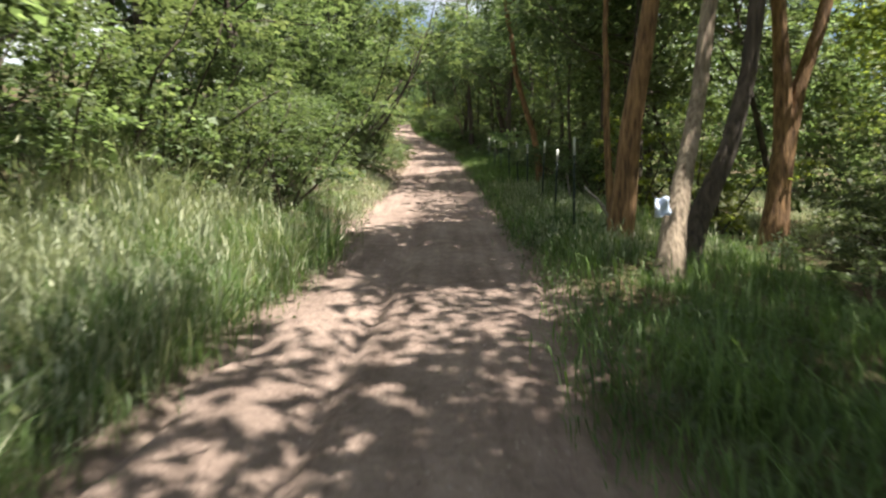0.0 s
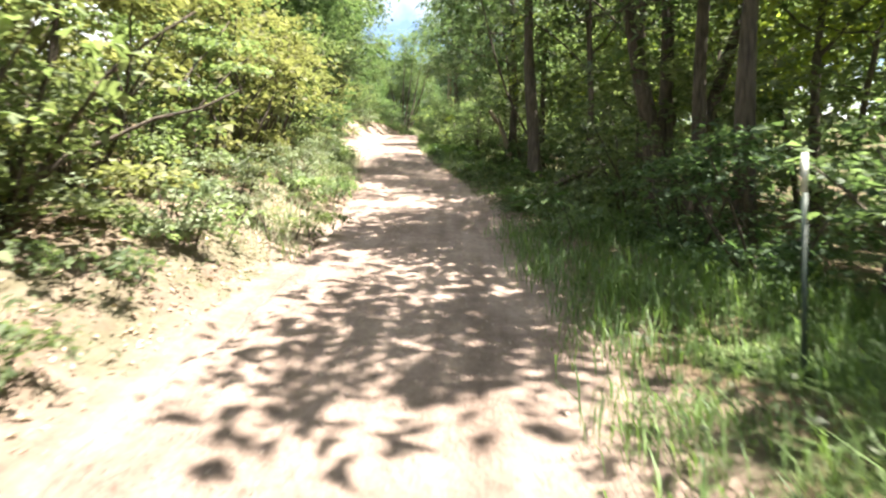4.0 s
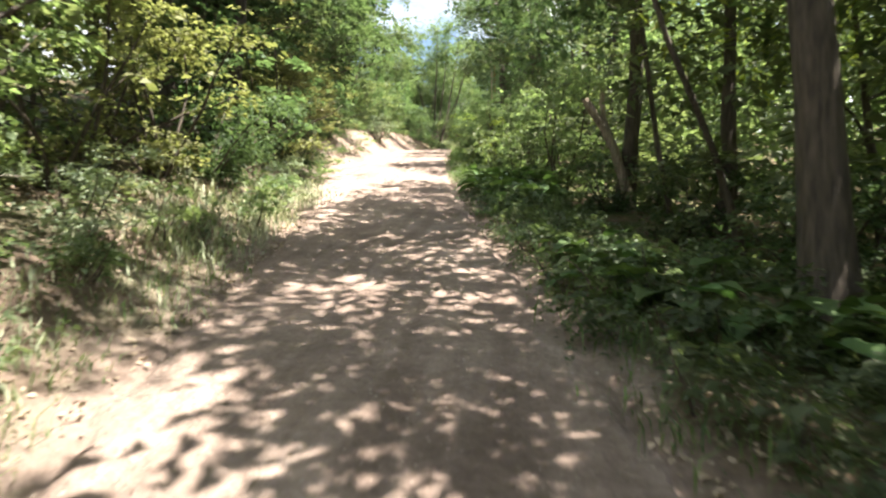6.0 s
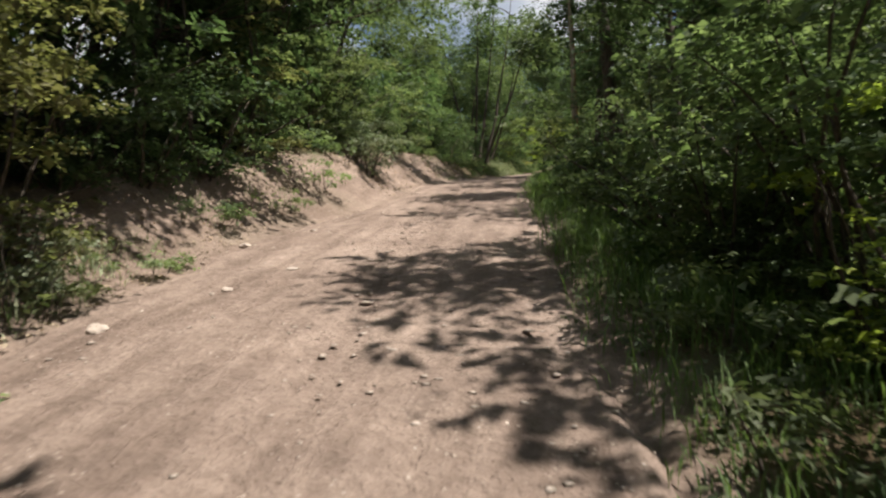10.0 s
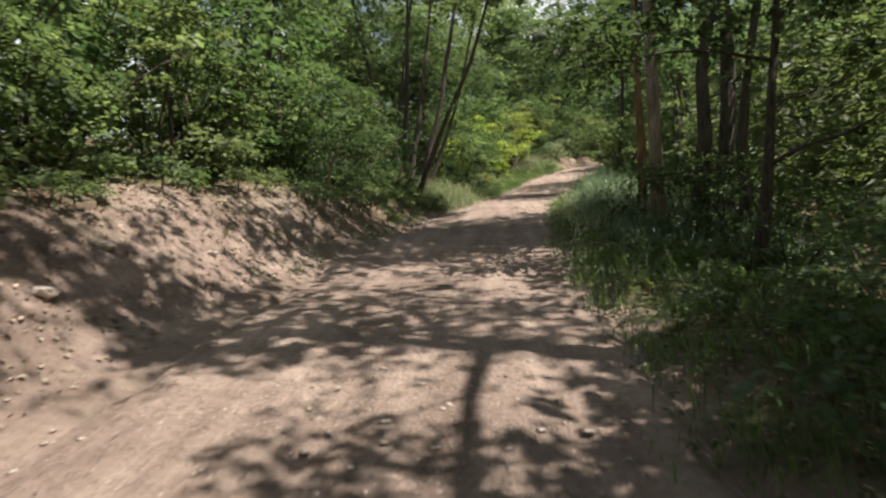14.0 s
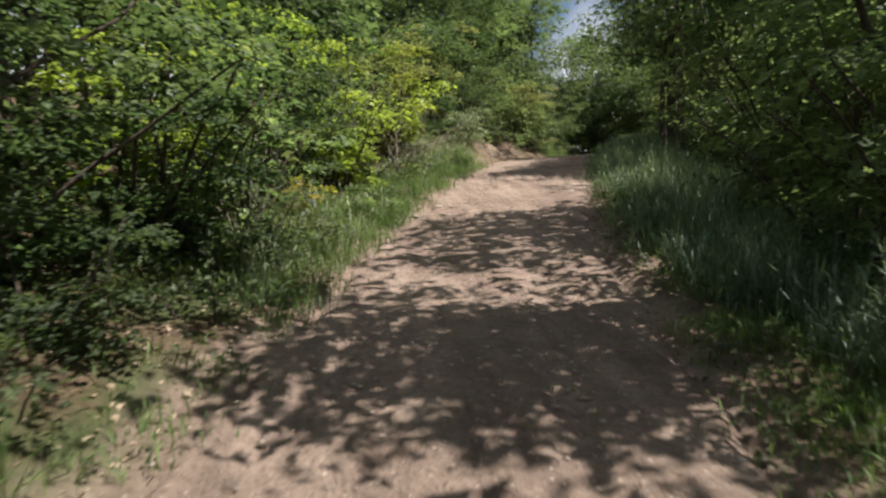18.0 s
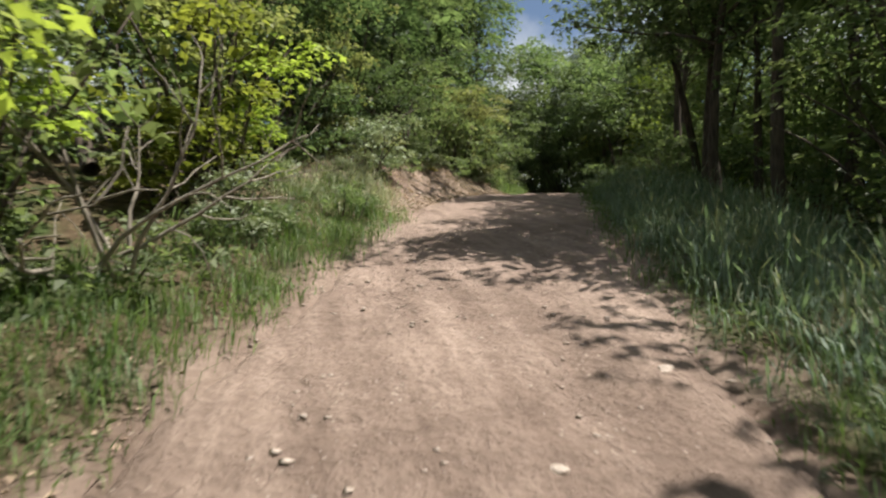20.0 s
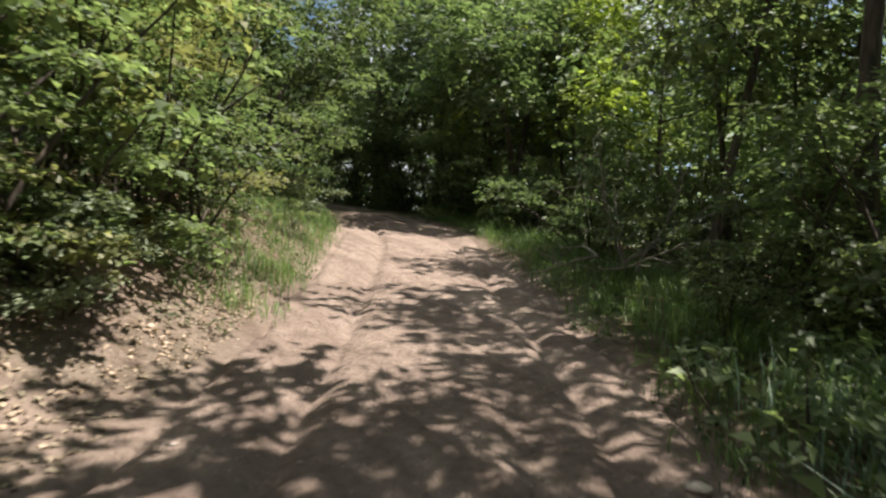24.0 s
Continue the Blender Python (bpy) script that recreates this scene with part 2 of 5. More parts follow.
BANK_H = ([-40, 0, 12, 18, 34, 40, 55, 60, 72, 76, 90, 96, 104, 114, 119, 135, 145], [.1, .12, .2, .55, .7, .9, .9, 1.1, 1.2, 1.35, 1.2, .6, .4, .5, 1.1, 1.2, .8])
FOOT_L = ([-40, 6, 12, 15, 17, 20.5, 22, 26, 42, 50, 57, 62, 67, 72, 78, 84, 87, 91, 98, 104, 108, 114, 119, 124, 128, 130.5, 134, 138, 146],
    [4.6, 4.4, 3.3, 3.5, 4.3, 4.2, 3.0, 2.8, 2.8, 3.1, 3.3, 3.6, 4.3, 4.2, 4.3, 4.3, 3.8, 2.9, 3.2, 3.0, 2.7, 2.9, 2.9, 3.2, 3.3, 2.8, 2.7, 2.6, 2.3])
FOOT_R = ([-40, 12, 16, 34, 40, 50, 58, 62, 76, 86, 90, 102, 104, 108, 126, 134, 146], [5.0, 4.6, 3.3, 3.0, 1.7, 1.5, 1.4, 1.9, 1.9, 2.4, 3.6, 3.4, 2.6, 3.8, 4.6, 2.8, 2.2])
BANK_W = ([-40, 12, 30, 55, 72, 76, 90, 100, 118, 135], [1.5, 1.6, 1.8, 2.0, 2.0, 1.9, 1.7, 1.6, 2.4, 2.4])
BARE = ([-40, 12, 16, 34, 40, 55, 60, 73, 76, 86, 91, 99, 117, 121, 134, 140], [0, 0, .45, .5, .45, .4, .75, .85, 1, 1, .2, .1, .1, .85, .7, .2])


def track_at(s):
    i = np.clip(np.searchsorted(ALONG, s) - 1, 0, len(ALONG) - 2)
    f = (s - ALONG[i]) / (ALONG[i + 1] - ALONG[i])
    a, b = TRACK[i], TRACK[i + 1]
    way = (b - a)[..., :2]
    way = way / np.linalg.norm(way, axis=-1, keepdims=True)
    return a + (b - a) * np.asarray(f)[..., None], way


def along_and_off(x, y):
    """Metres along the track and to its right for places."""
    best, s, d = np.full(x.shape, 1e18), np.zeros(x.shape), np.zeros(x.shape)
    for k in range(len(TRACK) - 1):
        a, b = TRACK[k, :2], TRACK[k + 1, :2]
        length = np.hypot(*(b - a))
        u = (b - a) / length
        f = np.clip((x - a[0]) * u[0] + (y - a[1]) * u[1], 0, length)
        qx, qy = x - a[0] - u[0] * f, y - a[1] - u[1] * f
        e = qx * qx + qy * qy
        near = e < best
        best = np.where(near, e, best)
        s = np.where(near, ALONG[k] + f, s)
        d = np.where(near, np.sign(qx * u[1] - qy * u[0]) * np.sqrt(e), d)
    return s, d


def smooth(u):
    u = np.clip(u, 0, 1)
    return u * u * (3 - 2 * u)


def wavy(x, y, scale):
    """A cheap smooth unevenness between about -1 and 1."""
    return (np.sin(x * 1.7 * scale + 0.6 * np.sin(y * 1.3 * scale)) + np.sin(y * 2.1 * scale + 1.7 * np.sin(x * 0.9 * scale + 2)) + np.sin((x + y) * 3.7 * scale + 1)) / 3


def lie(s, d):
    """Height of the ground at metres along and to the right of the track."""
    s, d = np.asarray(s, float), np.asarray(d, float)
    z = np.interp(s, ALONG, TRACK[:, 2])
    left, right = -np.interp(s, *EDGE_L) - d, d - np.interp(s, *EDGE_R)
    h, w = np.interp(s, *BANK_H), np.interp(s, *BANK_W)
    z = z + np.where(left > 0, h * smooth(left / w) + 6 * np.tanh(0.2 * np.maximum(left - w, 0) / 6), 0)
    z = z + np.where(right > 0, 0.07 * smooth(right / 0.5) - 3 * np.tanh(0.1 * np.maximum(right - 1.2, 0) / 3), 0)
    off = np.maximum(left, right)
    return z + np.clip(off, 0, 1) * (0.07 * wavy(s, d, 1.1) + 0.03 * wavy(s + 5, d, 4.0))


def spot(s, d, up=0.0):
    p, way = track_at(np.asarray(float(s)))
    return Vector((p[0] + way[1] * d, p[1] - way[0] * d, float(lie(s, d)) + up))


# ---- mesh helpers ----
def mesh_of(name, verts, faces, mat, flat=False):
    """A mesh from an array of places and an array of faces with the same number of corners."""
    me = bpy.data.meshes.new(name)
    verts, faces = np.asarray(verts, np.float32), np.asarray(faces, np.int32)
    me.vertices.add(len(verts))
    me.vertices.foreach_set("co", verts.ravel())
    me.loops.add(faces.size)
    me.loops.foreach_set("vertex_index", faces.ravel())
    me.polygons.add(len(faces))
    me.polygons.foreach_set("loop_start", np.arange(len(faces), dtype=np.int32) * faces.shape[1])
    me.update(calc_edges=True)
    if not flat:
        me.shade_smooth()
    me.materials.append(mat)
    return me


def part(name, me, parent, label=""):
    ob = new(name, me)
    ob.parent = parent
    return tagged(ob, label)


def tube(points, radii, sides=7, phase=0.0, knobbly=0.0, seed=0):
    """A tapered tube along points: places and four-cornered faces."""
    p, rng = np.asarray(points, float), np.random.RandomState(seed)
    way = np.gradient(p, axis=0)
    way /= np.linalg.norm(way, axis=1, keepdims=True) + 1e-9
    ref = np.array([1.0, 0.13, 0.07])
    a = np.cross(way, ref)
    a /= np.linalg.norm(a, axis=1, keepdims=True) + 1e-9
    b = np.cross(way, a)
    ang = np.arange(sides) / sides * 2 * np.pi + phase
    r = np.asarray(radii, float)[:, None] * (1 + knobbly * rng.uniform(-1, 1, (len(p), sides)))
    v = p[:, None] + r[..., None] * (np.cos(ang)[None, :, None] * a[:, None] + np.sin(ang)[None, :, None] * b[:, None])
    k = np.arange(len(p) - 1)[:, None] * sides
    j = np.arange(sides)[None]
    f = np.stack([k + j, k + (j + 1) % sides, k + sides + (j + 1) % sides, k + sides + j], -1).reshape(-1, 4)
    cap = [[(len(p) - 1) * sides + q for q in (0, sides // 4 + 1, sides // 2, 3 * sides // 4)]]
    return v.reshape(-1, 3), np.vstack([f, cap])


def join(pieces):
    vs, fs, n = [], [], 0
    for v, f in pieces:
        vs.append(v)
        fs.append(f + n)
        n += len(v)
    return np.vstack(vs), np.vstack(fs)


def bent(rng, start, way, length, steps, wander, lift=0.0):
    """A wandering line from start."""
    p, w, out = np.array(start, float), np.array(way, float), [np.array(start, float)]
    w /= np.linalg.norm(w)
    for _ in range(steps):
        w = w + rng.normal(0, wander, 3) + (0, 0, lift)
        w /= np.linalg.norm(w)
        p = p + w * length / steps
        out.append(p)
    return np.array(out)


def leaves(rng, centres, ways, size, shape="diamond", level=0.75, facing=None):
    """A folded leaf at each centre, pointing roughly along ways, its face mostly up: a diamond, a plain blade or a five-lobed maple leaf."""
    n = len(centres)
    a = ways + rng.normal(0, 0.4, (n, 3)) * (1, 1, 0.6) - (0, 0, 0.22)
    a /= np.linalg.norm(a, axis=1, keepdims=True)
    up = rng.normal(0, 0.36, (n, 3)) + (0, 0, level)
    if facing is not None:
        up = up + 0.4 * facing
    b = np.cross(a, up)
    b /= np.linalg.norm(b, axis=1, keepdims=True) + 1e-9
    c = np.cross(b, a)
    L = (size * rng.uniform(0.6, 1.35, n))[:, None, None]
    if shape == "diamond":
        outline = [(0, 0, 0), (0.42, 0.36, 0.1), (1, 0, -0.12), (0.42, -0.36, 0.1)]
    elif shape == "blade":
        outline = [(0, 0.05, 0), (0.5, 0.42, 0.1), (1.05, -0.1, -0.12)]
    else:
        outline = [(0, 0, 0), (0.28, 0.27, 0.07), (0.5, 0.52, 0.02), (0.62, 0.2, 0.06), (1, 0, -0.15), (0.62, -0.2, 0.06), (0.5, -0.52, 0.02), (0.28, -0.27, 0.07)]
    o = np.array(outline)
    v = centres[:, None] + L * (o[None, :, :1] * a[:, None] + o[None, :, 1:2] * b[:, None] + o[None, :, 2:] * c[:, None])
    return v.reshape(-1, 3), np.arange(len(o) * n).reshape(n, len(o))


def sprays(rng, hubs, outs, per, length, size, shape="diamond", facing=None):
    """Flat fans of leaves: drooping twigs that start at hubs and carry leaves on both sides, layer over layer."""
    n = len(hubs)
    w = outs * (1, 1, 0.35) + rng.normal(0, 0.35, (n, 3)) * (1, 1, 0.4)
    w /= np.linalg.norm(w, axis=1, keepdims=True)
    side = np.cross(w, (0, 0, 1.0))
    side /= np.linalg.norm(side, axis=1, keepdims=True) + 1e-9
    f = rng.uniform(0.0, 1, (n, per))
    hand = np.where(rng.rand(n, per) < 0.5, -1.0, 1.0)
    width = length * 0.34 * (1.05 - 0.75 * f) * rng.uniform(0.1, 1.2, (n, per))
    c = hubs[:, None] + w[:, None] * (f * length)[..., None] + side[:, None] * (hand * width)[..., None]
    c = c + rng.normal(0, 0.028, c.shape) - np.array([0, 0, 1.0]) * (0.25 * length * f * f)[..., None]
    ways = 0.7 * w[:, None] + side[:, None] * hand[..., None]
    return leaves(rng, c.reshape(-1, 3), ways.reshape(-1, 3), size, shape, 1.0, None if facing is None else np.repeat(facing, per, 0))


# ---- ground and track ----
def build_ground():
    def steps(lo, hi, fine, far):
        side = np.array([1.5, 4, 8, 15, 30, 60, 120, 300, far])
        return np.r_[(lo - side)[::-1], np.arange(lo, hi, fine), hi + side]
    xs, ys = steps(-15, 16, 0.25, 900), steps(-12, 176, 0.4, 900)
    gx, gy = np.meshgrid(xs, ys)
    s, d = along_and_off(gx, gy)
    z = lie(s, d)
    z = z - np.where((d > -np.interp(s, *EDGE_L) + 0.12) & (d < np.interp(s, *EDGE_R) - 0.12), 0.12, 0)
    n, m = gx.shape
    k = np.arange(n * m).reshape(n, m)
    f = np.stack([k[:-1, :-1], k[:-1, 1:], k[1:, 1:], k[1:, :-1]], -1).reshape(-1, 4)
    me = mesh_of("ground", np.stack([gx, gy, z], -1).reshape(-1, 3), f, GROUND)
    left = -np.interp(s, *EDGE_L) - d
    u = left / np.interp(s, *BANK_W)
    bare = np.interp(s, *BARE) * smooth((u + 0.1) / 0.15) * (1 - smooth((u - 0.75 + 0.3 * wavy(s, d, 1.3)) / 0.5))
    right = d - np.interp(s, *EDGE_R)
    bare = np.maximum(bare, 0.9 * (1 - smooth((np.maximum(left, right + 0.1) - 0.1 + 0.25 * wavy(s, d, 2.3)) / 0.5)))
    me.attributes.new("bare", "FLOAT", "POINT").data.foreach_set("value", bare.ravel().astype(np.float32))
    tagged(new("ground", me), "leaf-littered forest floor and earth bank on a rising hillside", "ground", kind="structure")


def build_road():
    ss = np.arange(-30, 170, 0.22)
    u = np.linspace(0, 1, 44)
    s = ss[:, None] + 0 * u
    left, right = np.interp(ss, *EDGE_L), np.interp(ss, *EDGE_R)
    left = left + 0.12 * wavy(ss, 0 * ss, 1.3) + 0.06 * wavy(ss, 0 * ss + 3, 5)
    right = right + 0.09 * wavy(ss, 0 * ss + 7, 1.6) + 0.05 * wavy(ss, 0 * ss + 1, 5)
    d = -left[:, None] + (left + right)[:, None] * u
    z = np.interp(s, ALONG, TRACK[:, 2])
    rut = np.exp(-((d + 0.98 + 0.1 * np.sin(s * 0.21)) / 0.17) ** 2) + np.exp(-((d - 0.52 - 0.08 * np.sin(s * 0.17 + 1)) / 0.17) ** 2)
    z = z - 0.035 * rut * (0.7 + 0.3 * np.sin(s * 0.5)) + 0.012 * wavy(s, d, 3.1) + 0.02 * wavy(s, d, 0.9) + 0.007 * wavy(s, d, 9)
    deep = smooth((s - 56) / 5) * (1 - smooth((s - 74) / 4)) + smooth((s - 126) / 4)
    z = z - 0.07 * deep * np.exp(-((d - 0.75 - 0.25 * np.sin(s * 0.11)) / 0.10) ** 2)
    narrow = (1 - smooth((s - 9) / 5)) + smooth((s - 124) / 4)
    z = z - 0.085 * narrow * np.exp(-((d + 0.78 + 0.12 * np.sin(s * 0.3)) / 0.09) ** 2)
    z = z + 0.008 - 0.09 * (1 - smooth(np.minimum(u, 1 - u) / 0.045))
    p, way = track_at(ss)
    x, y = p[:, None, 0] + way[:, None, 1] * d, p[:, None, 1] - way[:, None, 0] * d
    n, m = s.shape
    k = np.arange(n * m).reshape(n, m)
    f = np.stack([k[:-1, :-1], k[:-1, 1:], k[1:, 1:], k[1:, :-1]], -1).reshape(-1, 4)
    me = mesh_of("road", np.stack([x, y, z], -1).reshape(-1, 3), f, ROAD)
    tagged(new("road", me), "rutted dusty reddish-brown dirt track with pebbles", "dirt road", kind="structure")


build_ground()
build_road()


# ---- plants ----
def empty(name, label, category, group=""):
    return tagged(new(name), label, category, group)


def build_tree(seed, height, thick, lean, crown_from, reach, count, size, bark, leaf, label, group="woodland trees", limbs=7, wander=0.07, lift=0.05, stems=None):
    """A tree: one or several curved tapered trunks, limbs with twigs, and a crown of leafy tufts round the limbs."""
    rng = np.random.RandomState(seed)
    root = empty("tree", label, "tree", group)
    if stems is None:
        stems = [(thick, bent(rng, (0, 0, -0.25), (lean[0], lean[1], 1), height * 0.92, 12, wander, lift))]
    for q, (girth, line) in enumerate(stems):
        radii = girth * np.linspace(1, 0.16 if count else 0.6, 13)
        radii[0] *= 1.45
        radii[1] *= 1.12
        part("trunk", mesh_of("trunk", *tube(line + np.random.RandomState(seed + q).normal(0, 0.16 * girth, line.shape), radii, 10, knobbly=0.14, seed=seed + q), bark), root)
    if not count:
        return root
    hubs, outs = [], []
    for k in range(limbs):
        f = crown_from + (0.97 - crown_from) * (k + 0.5 * rng.rand()) / limbs
        line = stems[k % len(stems)][1]
        base = line[int(f * 12)] + (line[min(12, int(f * 12) + 1)] - line[int(f * 12)]) * (f * 12 % 1)
        az = k * 2.4 + rng.uniform(-0.5, 0.5)
        far = reach * (1.15 - 0.6 * max(0, f - 0.45)) * rng.uniform(0.75, 1.1)
        limb = bent(rng, base, (math.cos(az), math.sin(az), rng.uniform(0.25, 0.8)), far, 7, 0.14, 0.0)
        pieces = [tube(limb, thick * 0.42 * (1 - 0.35 * f) * np.linspace(1, 0.12, 8), 4, seed=k)]
        for q in range(2, 8):
            for branch in range(3):
                w = limb[min(q, 7)] - limb[q - 1]
                w = w / np.linalg.norm(w) + rng.normal(0, 0.7, 3)
                twig = bent(rng, limb[q], w, far * 0.33, 3, 0.2)
                if branch == 0 and q % 3 == 2:
                    pieces.append(tube(twig, thick * 0.10 * np.linspace(1, 0.3, 4), 4))
                for t in (1, 2, 3):
                    hubs.append(twig[t])
                    outs.append(twig[t] - twig[t - 1])
        part("limb", mesh_of("limb", *join(pieces), bark), root)
    hubs, outs = np.array(hubs), np.array(outs)
    outs = outs / np.linalg.norm(outs, axis=1, keepdims=True)
    tufts = 40
    tuft = rng.randint(0, len(hubs), tufts)
    round_ = rng.uniform(0.5, 1.0, tufts) * (0.5 + 0.055 * height)
    count = int(1.15 * count)
    pick = rng.randint(0, tufts, count)
    v = rng.normal(0, 1, (count, 3)) + (0, 0, 0.35)
    v /= np.linalg.norm(v, axis=1, keepdims=True)
    h = hubs[tuft[pick]] + v * (round_[pick] * rng.uniform(0.6, 1.0, count))[:, None] * (1, 1, 0.48)
    h[:, 2] += 1.6 * np.maximum(0, 3.4 - h[:, 2])
    outer = sprays(rng, h, v, 13, 0.6, size * 0.85, "blade", v)
    pick = rng.randint(0, tufts, 150)
    v = rng.normal(0, 1, (150, 3))
    core = hubs[tuft[pick]] + v * 0.36 * round_[pick][:, None]
    core[:, 2] += 1.6 * np.maximum(0, 3.8 - core[:, 2])
    inner = sprays(rng, core, v, 13, 0.75, size * 1.45, "blade")
    part("crown", mesh_of("crown", *join([outer, inner]), leaf, True), root)
    return root


def build_shrub(seed, height, width, count, size, leaf, label, shape="diamond", per=13, group="roadside shrubs", category="shrub", stems=6, name="shrub", foot=0.1):
    """A shrub: several leaning stems and sprays of leaves in uneven lobes that reach down to the foot."""
    rng = np.random.RandomState(seed)
    root = empty(name, label, category, group)
    lobes, hubs, outs = [], [], []
    for k in range(stems):
        az = k * 6.3 / stems + rng.uniform(-0.4, 0.4)
        tilt = rng.uniform(0.15, 0.8)
        stem = bent(rng, (foot * math.cos(az), foot * math.sin(az), -0.15), (tilt * math.cos(az), tilt * math.sin(az), 1), height * rng.uniform(0.7, 1.0), 6, 0.13)
        part("stem", mesh_of("stem", *tube(stem, 0.02 * height ** 0.5 * np.linspace(1, 0.25, 7), 4, seed=k), BARK), root)
        lobes += [(stem[q] + rng.normal(0, 0.12, 3) * width, rng.uniform(0.2, 0.4)) for q in (1, 3, 5, 6)]
    for _ in range(max(6, count // 11)):
        c, r = lobes[rng.randint(len(lobes))]
        v = rng.normal(0, 1, 3) + (0, 0, 0.3)
        v /= np.linalg.norm(v)
        pad = c + v * r * width * rng.uniform(0.75, 1.05) * (1, 1, 0.85)
        wide = rng.uniform(0.10, 0.26) * width
        tilt = rng.normal(0, 0.16, 2) - 0.22 * v[:2]
        for _ in range(11):
            az, f = rng.uniform(0, 6.28), wide * rng.rand() ** 0.6
            x, y = f * math.cos(az), f * math.sin(az)
            z = pad[2] + x * tilt[0] + y * tilt[1] + rng.normal(0, 0.03)
            hubs.append((pad[0] + x, pad[1] + y, abs(z) + 0.04))
            outs.append((math.cos(az) + 0.9 * v[0], math.sin(az) + 0.9 * v[1], 0.1))
    hubs, outs = np.array(hubs), np.array(outs)
    outer = sprays(rng, hubs, outs, per, min(0.36, 0.33 * height), size, shape)
    heart = np.array([lobes[q][0] for q in rng.randint(0, len(lobes), 40)]) + rng.normal(0, 0.1 * width, (40, 3))
    heart[:, 2] = np.abs(heart[:, 2])
    inner = sprays(rng, heart, rng.normal(0, 1, (40, 3)), 7, 0.3 * width, size * 1.5, shape)
    part("foliage", mesh_of("foliage", *join([outer, inner]), leaf, True), root)
    return root


TREES = [
    build_tree(11, 10.5, 0.15, (0.10, 0.04), 0.42, 3.6, 430, 0.18, BARK, LEAF_MID, "slender woodland tree with grey-brown bark and a green crown"),
    build_tree(12, 12.0, 0.19, (-0.08, 0.05), 0.40, 4.0, 470, 0.19, BARK, LEAF_DARK, "tall dark-leaved tree beside the dirt track"),
    build_tree(13, 9.0, 0.12, (0.18, -0.05), 0.40, 3.2, 400, 0.16, BARK, LEAF_LIGHT, "young light-green tree at the woodland edge"),
    build_tree(14, 11.0, 0.14, (-0.14, -0.06), 0.40, 3.6, 420, 0.18, BARK, LEAF_MID, "leaning woodland tree with a broad green crown"),
    build_tree(15, 8.0, 0.11, (0.06, 0.16), 0.26, 2.9, 400, 0.16, BARK, LEAF_DARK, "small dark tree with low spreading limbs"),
    build_tree(18, 8.5, 0.13, (0.5, 0.06), 0.42, 2.6, 300, 0.17, BARK, LEAF_MID, "dark trunk leaning steeply over the track", wander=0.05, lift=0.02),
    build_tree(19, 11.0, 0.055, (0.03, 0.05), 0.5, 2.0, 200, 0.17, BARK, LEAF_MID, "thin straight sapling in a dense stand", limbs=5),
    build_tree(20, 10.5, 0.14, (0.06, 0.05), 0.3, 3.6, 230, 0.25, BARK, LEAF_MID, "tall green tree deeper in the wood", limbs=6),
    build_tree(22, 8.5, 0.10, (0.1, 0.1), 0.3, 2.8, 330, 0.16, BARK, LEAF_SUN, "young tree with sunlight put into its yellow-green leaf colour"),
    build_tree(23, 9.5, 0.10, (0.08, -0.08), 0.36, 3.2, 170, 0.16, BARK, LEAF_LIGHT, "light-green tree with an open airy crown"),
    build_tree(24, 10.5, 0.13, (-0.1, 0.08), 0.38, 3.5, 180, 0.17, BARK, LEAF_MID, "slender tree with a thin open crown"),
]
SHRUBS = [
    build_shrub(21, 2.7, 1.25, 290, 0.085, LEAF_MID, "dense green shrub with small leaves", "diamond", 13),
    build_shrub(22, 3.3, 1.45, 320, 0.09, LEAF_LIGHT, "tall light-green shrub with sunlit leaves", "diamond", 13),
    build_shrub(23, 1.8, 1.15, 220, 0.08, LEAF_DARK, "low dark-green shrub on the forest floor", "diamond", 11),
    build_shrub(24, 3.8, 1.6, 350, 0.09, LEAF_MID, "tall green shrub overhanging the track", "diamond", 13),
    build_shrub(25, 0.6, 0.55, 80, 0.07, LEAF_LIGHT, "low light-green seedlings at the track edge", "blade", 12, "roadside herbs", "herb", 7, "herb_clump", 0.5),
    build_shrub(26, 3.0, 1.35, 190, 0.105, LEAF_LIGHT, "maple shrub with large bright lobed leaves", "maple", 9),
    build_shrub(27, 0.55, 0.5, 80, 0.07, LEAF_MID, "low green herbs on the forest floor", "blade", 12, "roadside herbs", "herb", 8, "herb_clump", 0.55),
    build_shrub(30, 1.5, 1.0, 150, 0.07, LEAF_GREY, "grey-green bush with small pale leaves", "diamond", 14),
    build_shrub(31, 3.0, 1.35, 190, 0.10, LEAF_SUN, "maple shrub with sunlight put into its yellow-green leaf colour", "maple", 9),
    build_shrub(32, 3.6, 1.6, 330, 0.09, LEAF_DARK, "tall dark-green shrub on the bank", "diamond", 12),
    build_shrub(33, 3.4, 1.5, 320, 0.09, LEAF_OLIVE, "tall olive-green shrub in full sun", "diamond", 13),
]
rng = np.random.RandomState(5)
first = set()


def put(kind, k, s, d, scale=1.0, label="", turn=None):
    """The first of a kind is moved to its place, the next are copies."""
    ob = kind[k]
    turn = rng.uniform(0, 360) if turn is None else turn
    m = Matrix.Translation(spot(s, d)) @ pose(0, 0, 0, 0, 0, turn)
    if ob.name in first:
        ob = copy_thing(ob, m)
    else:
        first.add(ob.name)
        ob.matrix_basis = m
    ob.scale = (scale, scale, scale)
    return tagged(ob, label)


